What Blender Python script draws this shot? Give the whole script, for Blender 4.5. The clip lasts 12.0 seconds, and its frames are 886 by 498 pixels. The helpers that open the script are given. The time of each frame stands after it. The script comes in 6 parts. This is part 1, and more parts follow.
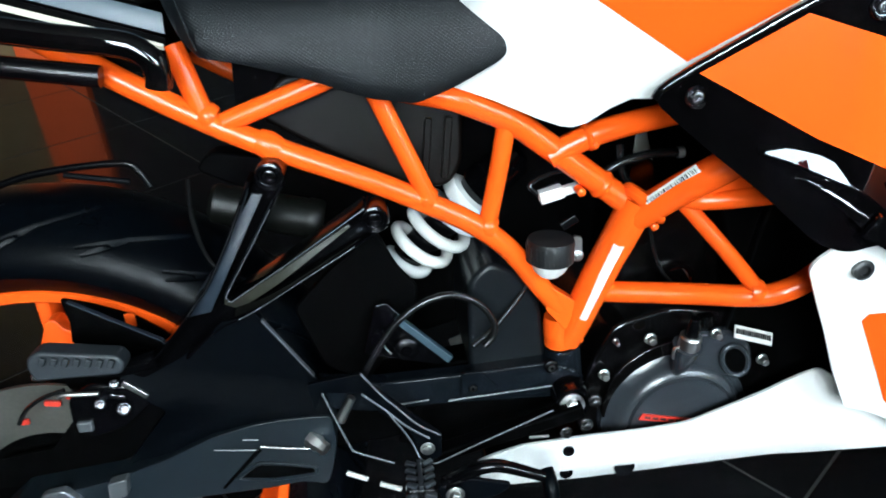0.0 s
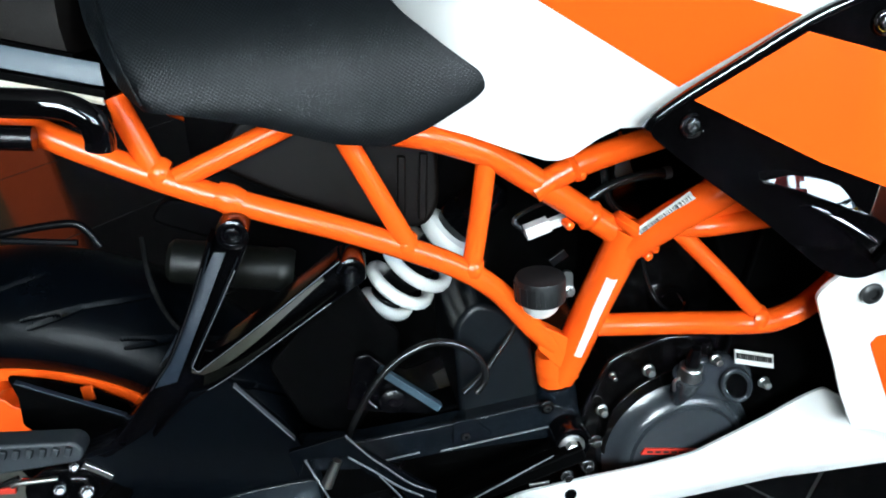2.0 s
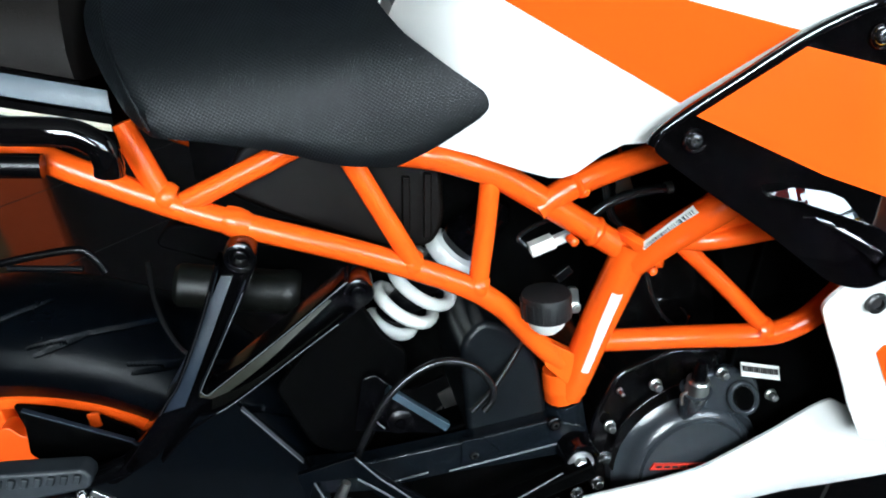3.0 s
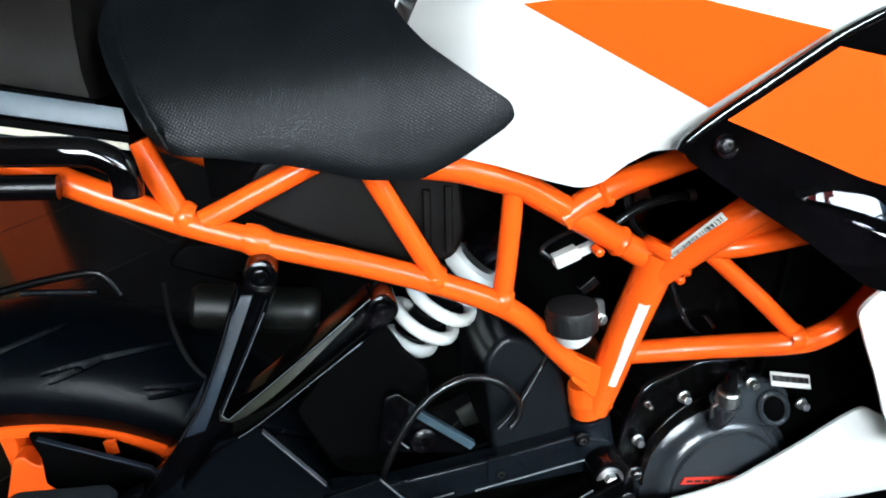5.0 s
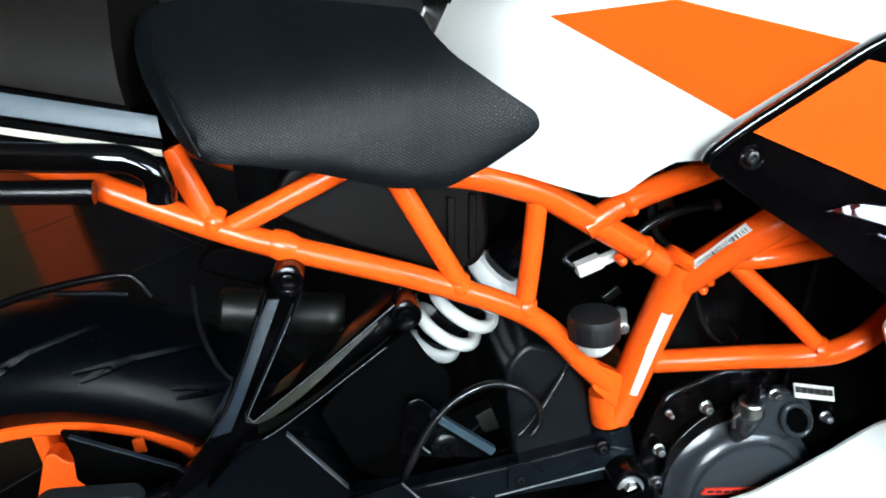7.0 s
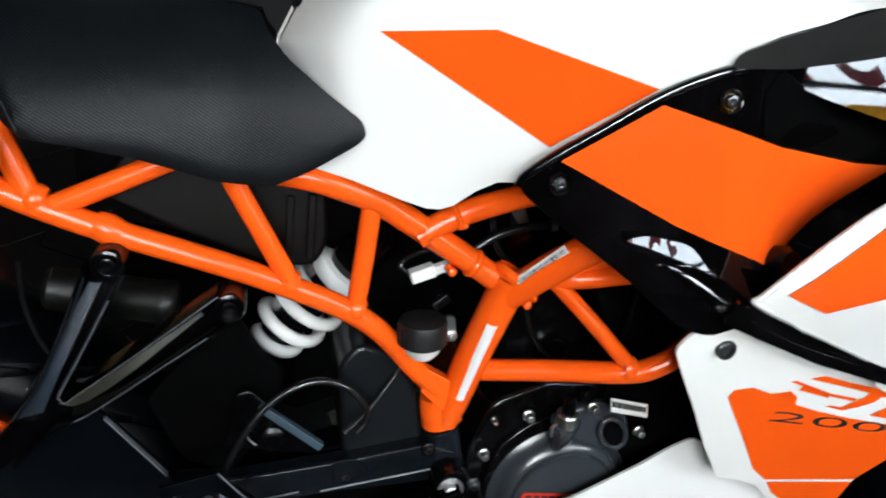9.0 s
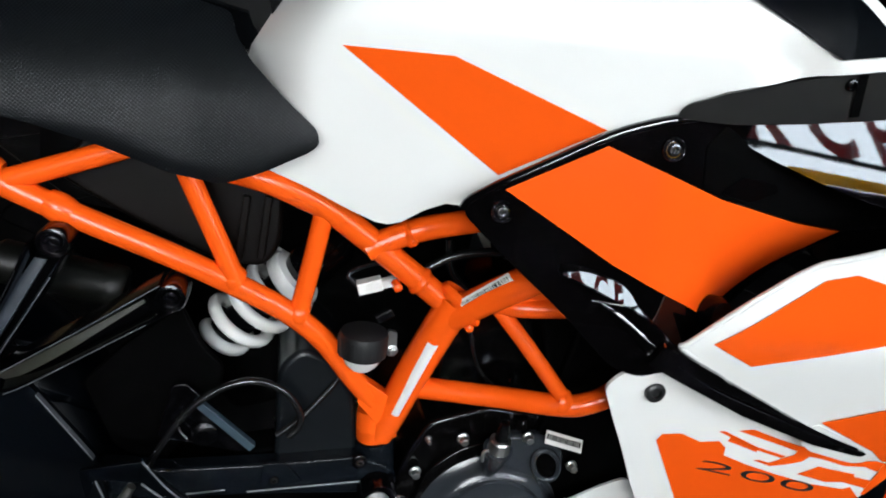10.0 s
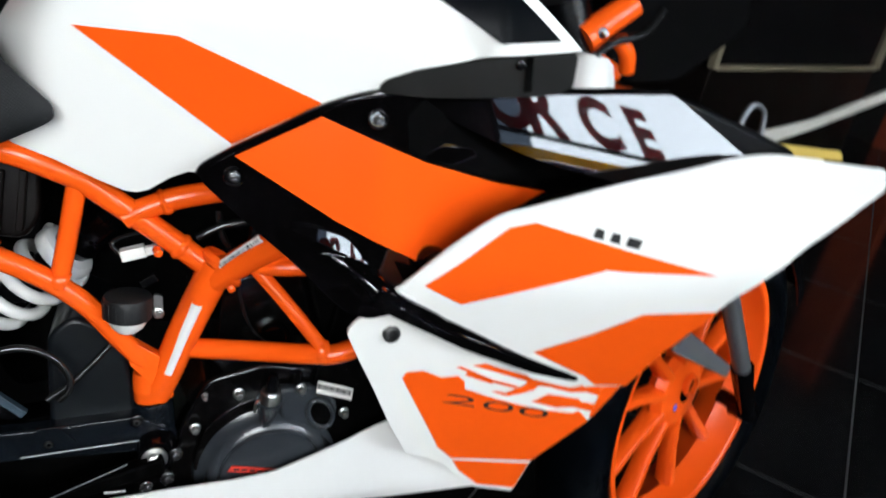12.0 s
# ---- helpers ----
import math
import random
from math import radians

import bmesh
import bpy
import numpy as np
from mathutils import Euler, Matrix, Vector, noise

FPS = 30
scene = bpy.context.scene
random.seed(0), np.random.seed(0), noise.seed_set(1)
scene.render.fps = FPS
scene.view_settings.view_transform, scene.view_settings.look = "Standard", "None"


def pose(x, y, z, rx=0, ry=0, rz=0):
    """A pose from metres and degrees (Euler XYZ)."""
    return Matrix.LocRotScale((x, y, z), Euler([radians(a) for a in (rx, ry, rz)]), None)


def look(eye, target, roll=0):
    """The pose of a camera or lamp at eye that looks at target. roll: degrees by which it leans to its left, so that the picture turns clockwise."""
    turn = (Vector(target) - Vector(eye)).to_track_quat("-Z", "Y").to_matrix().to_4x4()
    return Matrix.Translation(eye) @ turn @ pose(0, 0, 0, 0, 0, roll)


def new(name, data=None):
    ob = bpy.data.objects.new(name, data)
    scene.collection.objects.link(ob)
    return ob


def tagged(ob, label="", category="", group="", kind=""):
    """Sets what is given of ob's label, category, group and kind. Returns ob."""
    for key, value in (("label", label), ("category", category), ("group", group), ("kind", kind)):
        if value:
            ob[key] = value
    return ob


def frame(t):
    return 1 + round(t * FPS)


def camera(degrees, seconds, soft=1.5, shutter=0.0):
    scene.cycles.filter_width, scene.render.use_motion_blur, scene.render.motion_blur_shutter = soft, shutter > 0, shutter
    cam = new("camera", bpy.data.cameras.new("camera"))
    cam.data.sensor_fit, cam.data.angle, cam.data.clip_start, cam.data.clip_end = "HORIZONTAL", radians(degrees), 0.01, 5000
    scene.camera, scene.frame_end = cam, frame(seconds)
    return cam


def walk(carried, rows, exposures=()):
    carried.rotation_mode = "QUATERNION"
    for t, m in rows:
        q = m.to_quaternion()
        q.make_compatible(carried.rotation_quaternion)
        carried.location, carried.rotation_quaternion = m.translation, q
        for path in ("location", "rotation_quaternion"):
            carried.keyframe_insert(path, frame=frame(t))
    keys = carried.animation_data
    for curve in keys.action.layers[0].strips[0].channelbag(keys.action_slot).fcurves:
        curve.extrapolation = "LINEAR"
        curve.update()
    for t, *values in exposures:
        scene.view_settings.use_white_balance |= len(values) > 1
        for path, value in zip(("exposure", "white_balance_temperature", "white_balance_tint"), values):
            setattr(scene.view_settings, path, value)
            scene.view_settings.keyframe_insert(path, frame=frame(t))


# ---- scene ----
cam = camera(64.3, 12.0, soft=1.8, shutter=0.4)
# The motorcycle rests on its side stand: its own axes lean away from the window side.
BIKE = pose(0, 0, 0.021, -9, 0, 0)
PATH = [
    (0, (0.3836, -0.6864, 0.7691), (0.5216, 1.1613, 0.0161), -3.35),
    (0.5, (0.3911, -0.6594, 0.7714), (0.5852, 1.1625, -0.0304), -2.96),
    (0.7, (0.3984, -0.6623, 0.7738), (0.5916, 1.1650, -0.0158), -2.75),
    (1, (0.3976, -0.6614, 0.7815), (0.5575, 1.1703, -0.0057), -3.15),
    (1.5, (0.3864, -0.6369, 0.7855), (0.5799, 1.1963, 0.0097), -5.23),
    (2, (0.3792, -0.6307, 0.7878), (0.6102, 1.2054, 0.0293), -5.99),
    (2.5, (0.3738, -0.6277, 0.7874), (0.6262, 1.2124, 0.0455), -6.87),
    (3, (0.3710, -0.6317, 0.7895), (0.6221, 1.2211, 0.0794), -6.94),
    (5, (0.3546, -0.6169, 0.7865), (0.6138, 1.2495, 0.1161), -8.23),
    (5.5, (0.3528, -0.6132, 0.7910), (0.5914, 1.2566, 0.1226), -8.27),
    (6, (0.3526, -0.6149, 0.7900), (0.5750, 1.2586, 0.1264), -8.46),
    (6.5, (0.3510, -0.6194, 0.7920), (0.5669, 1.2598, 0.1425), -8.48),
    (8.3, (0.3695, -0.6298, 0.7900), (0.5730, 1.2324, 0.0896), -6.24),
    (8.5, (0.3768, -0.6337, 0.7898), (0.6372, 1.2182, 0.0807), -5.63),
    (8.7, (0.3833, -0.6360, 0.7891), (0.7383, 1.2037, 0.0896), -4.21),
    (9, (0.4210, -0.6504, 0.7948), (0.8353, 1.1878, 0.1243), -1.15),
    (9.2, (0.4272, -0.6561, 0.7929), (0.8644, 1.1807, 0.1334), 0.26),
    (9.5, (0.4446, -0.6634, 0.7943), (0.8684, 1.1899, 0.1735), 2.69),
    (10, (0.4571, -0.6688, 0.7953), (0.8875, 1.1868, 0.1859), 5.17),
    (10.2, (0.4625, -0.6703, 0.7954), (0.9026, 1.1883, 0.2021), 6.23),
    (10.5, (0.4681, -0.6710, 0.7953), (0.8913, 1.1953, 0.2140), 7.83),
    (11, (0.4705, -0.6746, 0.7927), (0.9163, 1.1884, 0.2178), 10.27),
    (11.2, (0.4862, -0.6865, 0.7904), (0.9681, 1.1880, 0.2864), 11.98),
    (11.5, (0.5090, -0.7098, 0.8008), (1.1269, 1.1228, 0.2911), 14.21),
    (11.7, (0.5308, -0.7390, 0.8037), (1.2244, 1.0645, 0.2876), 12.62),
    (11.8, (0.5330, -0.7500, 0.8000), (1.2728, 1.0345, 0.2790), 10.99),
    (12, (0.5452, -0.7770, 0.7996), (1.3064, 0.9759, 0.2098), 6.24),
]
EXPOSURES = [(0.0, 0.5, 5800, 0), (3.0, 0.48, 5900, 2), (6.5, 0.49, 6000, 3), (8.5, 0.54, 5850, 1), (9.0, -0.1, 6350, 8), (10.5, -0.32, 6350, 9), (11.5, -0.42, 6350, 9), (12.0, -0.2, 6350, 9)]
walk(cam, [(t, BIKE @ look(eye, target, roll)) for t, eye, target, roll in PATH], EXPOSURES)

# ---- world and light ----
world = bpy.data.worlds.new("sky")
scene.world = world
world.use_nodes = True
wn = world.node_tree.nodes
sky = wn.new("ShaderNodeTexSky")
sky.sky_type = "NISHITA"
sky.sun_disc = False
sky.sun_elevation, sky.sun_rotation = radians(50), radians(200)
world.node_tree.links.new(sky.outputs[0], wn["Background"].inputs[0])
wn["Background"].inputs[1].default_value = 0.12


def area_lamp(name, at, target, sx, sy, watts, colour):
    data = bpy.data.lights.new(name, "AREA")
    data.shape, data.size, data.size_y, data.energy, data.color = "RECTANGLE", sx, sy, watts, colour
    ob = new(name, data)
    ob.matrix_basis = look(at, target)
    return ob


# Daylight of the shop front behind the camera.
area_lamp("window_daylight", (2.85, -3.05, 2.05), (2.85, 0, 2.05), 2.6, 1.6, 125, (0.84, 0.92, 1.0))
area_lamp("doorway_daylight", (0.075, -3.05, 2.05), (0.075, 0, 2.05), 1.3, 1.6, 82, (0.92, 0.95, 0.97))


# ---- materials ----
def material(name, colour, rough=0.5, metal=0.0, coat=0.0, vary=0.08, grain=60.0, bump=0.0, bump_scale=400.0, rough_vary=0.08, spec=0.5):
    m = bpy.data.materials.new(name)
    m.use_nodes = True
    nt, n = m.node_tree, m.node_tree.nodes
    b = n["Principled BSDF"]
    geo = n.new("ShaderNodeTexCoord")
    big, fine = n.new("ShaderNodeTexNoise"), n.new("ShaderNodeTexNoise")
    big.inputs["Scale"].default_value, fine.inputs["Scale"].default_value = grain * 0.12, grain * 6
    big.inputs["Detail"].default_value, fine.inputs["Detail"].default_value = 4, 6
    for tex in (big, fine):
        nt.links.new(geo.outputs["Object"], tex.inputs["Vector"])
    mix = n.new("ShaderNodeMath")
    mix.operation = "MULTIPLY_ADD"
    mix.inputs[1].default_value = 0.35
    nt.links.new(fine.outputs[0], mix.inputs[0])
    nt.links.new(big.outputs[0], mix.inputs[2])
    ramp = n.new("ShaderNodeValToRGB")
    ramp.color_ramp.elements[0].position, ramp.color_ramp.elements[1].position = 0.4, 0.95
    ramp.color_ramp.elements[0].color = (*[c * (1 - vary) for c in colour], 1)
    ramp.color_ramp.elements[1].color = (*[min(1, c * (1 + vary)) for c in colour], 1)
    nt.links.new(mix.outputs[0], ramp.inputs[0])
    nt.links.new(ramp.outputs[0], b.inputs["Base Color"])
    rr = n.new("ShaderNodeMapRange")
    rr.inputs[3].default_value, rr.inputs[4].default_value = max(0.02, rough - rough_vary), min(1, rough + rough_vary)
    nt.links.new(mix.outputs[0], rr.inputs[0])
    nt.links.new(rr.outputs[0], b.inputs["Roughness"])
    b.inputs["Metallic"].default_value, b.inputs["Coat Weight"].default_value = metal, coat
    b.inputs["Coat Roughness"].default_value = 0.04
    b.inputs["Specular IOR Level"].default_value = spec
    if bump:
        bt, bn = n.new("ShaderNodeTexNoise"), n.new("ShaderNodeBump")
        bt.inputs["Scale"].default_value, bt.inputs["Detail"].default_value = bump_scale, 3
        bn.inputs["Strength"].default_value, bn.inputs["Distance"].default_value = bump, 0.001
        nt.links.new(geo.outputs["Object"], bt.inputs["Vector"])
        nt.links.new(bt.outputs[0], bn.inputs["Height"])
        nt.links.new(bn.outputs[0], b.inputs["Normal"])
    return m


ORANGE = material("orange_frame_paint", (0.95, 0.106, 0.006), 0.19, vary=0.05, grain=30, bump=0.02, bump_scale=500, spec=0.38)
ORANGE_GLOSS = material("orange_decal", (0.93, 0.101, 0.006), 0.16, vary=0.03, grain=10, spec=0.3, rough_vary=0.03)
ORANGE_RIM = material("orange_wheel_paint", (0.9, 0.095, 0.005), 0.3, vary=0.06, grain=40, spec=0.4)
WHITE = material("white_paint", (0.87, 0.87, 0.825), 0.25, coat=0.2, vary=0.006, grain=8, rough_vary=0.02)
WHITE_SATIN = material("white_satin_paint", (0.76, 0.76, 0.73), 0.38, vary=0.03, grain=30)
CREAM = material("cream_plastic", (0.7, 0.64, 0.5), 0.4, vary=0.05)
BLACK_GLOSS = material("black_gloss_paint", (0.002, 0.0018, 0.002), 0.03, coat=1.0, vary=0.1, grain=8, rough_vary=0.01, spec=0.8)
BLACK = material("black_satin_paint", (0.0016, 0.0016, 0.002), 0.12, vary=0.2, grain=60, bump=0.02, bump_scale=1500, spec=0.5, rough_vary=0.03)
BLACK_PLASTIC = material("black_plastic", (0.0016, 0.0016, 0.002), 0.22, vary=0.2, grain=40, bump=0.04, bump_scale=1200, spec=0.35, rough_vary=0.05)
DARK_GREY = material("dark_grey_plastic", (0.0058, 0.0072, 0.0088), 0.30, vary=0.15, grain=30, bump=0.04, bump_scale=900, spec=0.4, rough_vary=0.05)
# Fainter edge highlight, put into the colour of a thin bar.
RIM_BLACK = material("edge_highlight_black", (0.013, 0.0135, 0.0145), 0.30, vary=0.1, grain=30, spec=0.9, rough_vary=0.04)
PEG_RUBBER = material("peg_rubber", (0.022, 0.026, 0.030), 0.45, vary=0.2, grain=60, spec=0.5)
TRIM_BLUE = material("satin_blue_grey_trim", (0.036, 0.058, 0.076), 0.34, vary=0.12, grain=20, spec=0.5)
SWING = material("cast_swingarm_alloy", (0.010, 0.0145, 0.0185), 0.28, vary=0.15, grain=40, bump=0.06, bump_scale=900, spec=0.5, rough_vary=0.06)
GUARD_BLACK = material("guard_black_plastic", (0.0013, 0.0020, 0.0030), 0.36, vary=0.2, grain=30, bump=0.03, bump_scale=900, spec=0.06)
HANGER = material("hanger_black_casting", (0.0052, 0.0072, 0.0096), 0.24, vary=0.2, grain=50, bump=0.05, bump_scale=1100, spec=0.25, rough_vary=0.06)
# Bright glints on black edges, put into the colour of thin bars.
EDGE_GREY = material("edge_highlight_grey", (0.13, 0.135, 0.145), 0.28, vary=0.3, grain=80, spec=0.8)
DISC = material("pale_brake_steel", (0.085, 0.082, 0.070), 0.45, metal=0.3, vary=0.35, grain=60)
# Near-black: besides plastic, deep shade between parts is put into this colour.
MATT_BLACK = material("matt_black_plastic_and_shade", (0.0006, 0.0006, 0.0006), 0.6, vary=0.2, grain=30, spec=0.03)
CAP_BLACK = material("matt_black_cap", (0.010, 0.010, 0.0105), 0.5, vary=0.15, grain=40, spec=0.4)
BROWN_BLACK = material("dark_housing_plastic", (0.0040, 0.0027, 0.0021), 0.36, vary=0.2, grain=30, spec=0.16)
RUBBER = material("tyre_rubber", (0.0010, 0.0016, 0.0024), 0.27, vary=0.12, grain=50, rough_vary=0.03, spec=0.075)
HOSE = material("black_hose_rubber", (0.006, 0.006, 0.006), 0.2, vary=0.2, spec=0.8)
ENGINE = material("engine_dark_cast", (0.027, 0.031, 0.036), 0.19, vary=0.04, grain=12, bump=0.006, bump_scale=900, spec=0.8, rough_vary=0.02)
ENGINE_BLACK = material("engine_black_cast", (0.0024, 0.0022, 0.0022), 0.12, vary=0.25, grain=60, bump=0.04, bump_scale=1300, spec=0.6, rough_vary=0.04)
STEEL = material("zinc_steel", (0.55, 0.55, 0.53), 0.3, metal=1.0, vary=0.15, grain=120)
BOLT_BLACK = material("black_oxide_steel", (0.06, 0.06, 0.06), 0.3, metal=0.8, vary=0.2)
BOLT_GREY = material("grey_steel", (0.22, 0.22, 0.22), 0.22, metal=1.0, vary=0.2, grain=120)
# Daylight sheen on black bracket channels and a guard edge, put into the colour.
BLUE_SHEEN = material("blue_grey_painted_sheen", (0.022, 0.029, 0.040), 0.34, vary=0.12, grain=40, spec=0.3)
OLIVE_SHEEN = material("olive_grey_painted_sheen", (0.034, 0.034, 0.026), 0.36, vary=0.12, grain=40, spec=0.3)
VISOR_GREY = material("grey_brown_plastic", (0.0075, 0.0070, 0.0060), 0.42, vary=0.15, grain=30, spec=0.4)
CANISTER = material("olive_grey_plastic", (0.0032, 0.0036, 0.0026), 0.42, vary=0.15, grain=30, spec=0.3)
SMOKE_EDGE = material("cut_screen_edge", (0.30, 0.29, 0.26), 0.25, vary=0.2, grain=20)
BLUE_DOT = material("blue_paint_mark", (0.08, 0.10, 0.6), 0.5)
GREY_METAL = material("grey_fork_metal", (0.17, 0.18, 0.19), 0.35, metal=0.6, vary=0.1)
PAPER = material("label_paper", (0.75, 0.74, 0.7), 0.6, vary=0.05)
PRINT = material("label_print", (0.012, 0.012, 0.012), 0.6)
RED = material("red_enamel", (0.55, 0.03, 0.015), 0.4)
def vinyl_material(name, face, glow):
    """Thin coloured film that glows with the daylight behind it."""
    m = bpy.data.materials.new(name)
    m.use_nodes = True
    nt = m.node_tree
    b, out = nt.nodes["Principled BSDF"], nt.nodes["Material Output"]
    b.inputs["Base Color"].default_value = (*face, 1)
    back, mix = nt.nodes.new("ShaderNodeBsdfTranslucent"), nt.nodes.new("ShaderNodeMixShader")
    back.inputs[0].default_value = (*glow, 1)
    mix.inputs[0].default_value = 0.6
    nt.links.new(b.outputs[0], mix.inputs[1])
    nt.links.new(back.outputs[0], mix.inputs[2])
    nt.links.new(mix.outputs[0], out.inputs[0])
    return m


RED_FILM = vinyl_material("red_window_film", (0.5, 0.02, 0.02), (0.3, 0.012, 0.012))
YELLOW_FILM = vinyl_material("yellow_window_film", (0.6, 0.42, 0.03), (0.75, 0.5, 0.03))
YELLOW = material("yellow_paint", (0.6, 0.4, 0.02), 0.5)
AMBER = material("amber_grease", (0.5, 0.35, 0.06), 0.5)
TILE = material("dark_polished_tile", (0.005, 0.005, 0.0052), 0.09, vary=0.4, grain=6, rough_vary=0.04)
GROUT = material("grey_grout", (0.035, 0.034, 0.033), 0.85, vary=0.25, grain=20)
WALL = material("dark_brown_wall", (0.0042, 0.0032, 0.0026), 0.7, vary=0.15, grain=10)
WALL_TAN = material("tan_panel", (0.2, 0.13, 0.06), 0.6, vary=0.15, grain=6)
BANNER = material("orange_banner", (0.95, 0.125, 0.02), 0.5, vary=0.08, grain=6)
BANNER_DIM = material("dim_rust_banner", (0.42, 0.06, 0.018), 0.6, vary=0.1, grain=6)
CEILING = material("dim_ceiling", (0.035, 0.033, 0.03), 0.85, vary=0.08, grain=6)
FRAME_PALE = material("pale_wood_frame", (0.20, 0.17, 0.11), 0.5, vary=0.15, grain=20)
PAVING = material("street_paving", (0.35, 0.34, 0.32), 0.85, vary=0.15, grain=6)


def seat_material():
    m = material("ribbed_seat_vinyl", (0.0028, 0.0038, 0.0048), 0.46, vary=0.12, grain=20, spec=0.28)
    nt, n = m.node_tree, m.node_tree.nodes
    b = n["Principled BSDF"]
    co = n.new("ShaderNodeTexCoord")
    turn = n.new("ShaderNodeMapping")
    turn.inputs["Rotation"].default_value = (0, radians(8), 0)
    turn.inputs["Scale"].default_value = (350, 350, 350)
    nt.links.new(co.outputs["Object"], turn.inputs["Vector"])
    sep = n.new("ShaderNodeSeparateXYZ")
    nt.links.new(turn.outputs[0], sep.inputs[0])
    waves = []
    for axis in (0, 2):
        s = n.new("ShaderNodeMath")
        s.operation = "SINE"
        k = n.new("ShaderNodeMath")
        k.operation = "MULTIPLY"
        k.inputs[1].default_value = 6.2832
        nt.links.new(sep.outputs[axis], k.inputs[0])
        nt.links.new(k.outputs[0], s.inputs[0])
        waves.append(s)
    dots = n.new("ShaderNodeMath")
    dots.operation = "MULTIPLY"
    nt.links.new(waves[0].outputs[0], dots.inputs[0])
    nt.links.new(waves[1].outputs[0], dots.inputs[1])
    bump = n.new("ShaderNodeBump")
    bump.inputs["Strength"].default_value, bump.inputs["Distance"].default_value = 0.22, 0.0006
    nt.links.new(dots.outputs[0], bump.inputs["Height"])
    nt.links.new(bump.outputs[0], b.inputs["Normal"])
    return m


SEAT = seat_material()
PILLION = material("pillion_vinyl", (0.0085, 0.0068, 0.0056), 0.5, spec=0.12, vary=0.15, grain=20, bump=0.2, bump_scale=900)


def glass_material(name, colour, rough=0.0):
    m = bpy.data.materials.new(name)
    m.use_nodes = True
    b = m.node_tree.nodes["Principled BSDF"]
    b.inputs["Base Color"].default_value = (*colour, 1)
    b.inputs["Transmission Weight"].default_value = 1.0
    b.inputs["Roughness"].default_value = rough
    b.inputs["IOR"].default_value = 1.45
    return m


GLASS = glass_material("clear_glass", (1, 1, 1))
SMOKE = glass_material("smoked_windscreen", (0.55, 0.55, 0.55), 0.02)


# ---- mesh tools ----
def thicken(bm, depth):
    """Gives an open skin a back face and a rim."""
    bm.normal_update()
    front = bm.faces[:]
    edges = [e for e in bm.edges if e.is_boundary]
    back = {v: bm.verts.new(v.co - v.normal * depth) for v in bm.verts[:]}
    rims = []
    for e in edges:
        loop = e.link_loops[0]
        rims.append((loop.vert, loop.link_loop_next.vert))
    for f in front:
        bm.faces.new([back[v] for v in reversed(f.verts)])
    for a, b in rims:
        bm.faces.new((b, a, back[a], back[b]))
    bm.normal_update()


def part(name, bm, mat, parent, label="", smooth=True, solid=0.0, bevel=0.0, sharp=38):
    """Links a bmesh as one mesh object under a thing or a part."""
    if solid:
        thicken(bm, solid)
    me = bpy.data.meshes.new(name)
    bm.to_mesh(me)
    bm.free()
    me.materials.append(mat)
    if smooth:
        for p in me.polygons:
            p.use_smooth = True
        me.set_sharp_from_angle(angle=radians(sharp))
    ob = new(name, me)
    if parent:
        ob.parent = parent
    if label:
        ob["label"] = label
    if bevel:
        v = ob.modifiers.new("edges", "BEVEL")
        v.width, v.segments, v.limit_method, v.angle_limit = bevel, 2, "ANGLE", radians(40)
        v.harden_normals = True
    return ob


def spline(pts, n=6):
    """Points of a smooth curve through pts."""
    p = [Vector(q) for q in pts]
    if len(p) < 3:
        return p
    q = [2 * p[0] - p[1], *p, 2 * p[-1] - p[-2]]
    out = []
    for i in range(1, len(q) - 2):
        a, b, c, d = q[i - 1:i + 3]
        for k in range(n):
            t = k / n
            out.append(0.5 * (2 * b + (c - a) * t + (2 * a - 5 * b + 4 * c - d) * t * t + (3 * b - a - 3 * c + d) * t ** 3))
    return out + [p[-1]]


def sweep(bm, pts, r, seg=14, flat=1.0, ends=True):
    """A round bar along pts; r: one radius or a radius at each end."""
    radii = r if isinstance(r, (list, tuple)) else (r, r)
    rings, up = [], None
    for i, p in enumerate(pts):
        d = (pts[min(i + 1, len(pts) - 1)] - pts[max(i - 1, 0)]).normalized()
        if up is None:
            up = d.orthogonal().normalized()
        up = (up - d * up.dot(d)).normalized()
        side = d.cross(up)
        rr = radii[0] + (radii[1] - radii[0]) * i / max(1, len(pts) - 1)
        rings.append([bm.verts.new(p + rr * (math.cos(a) * up + flat * math.sin(a) * side)) for a in [2 * math.pi * k / seg for k in range(seg)]])
    for a, b in zip(rings, rings[1:]):
        for k in range(seg):
            bm.faces.new((a[k], b[k], b[(k + 1) % seg], a[(k + 1) % seg]))
    if ends:
        bm.faces.new(rings[0])
        bm.faces.new(rings[-1][::-1])
    bmesh.ops.recalc_face_normals(bm, faces=bm.faces[:])
    return bm


def tube(pts, r, seg=14, n=6):
    return sweep(bmesh.new(), spline(pts, n), r, seg)


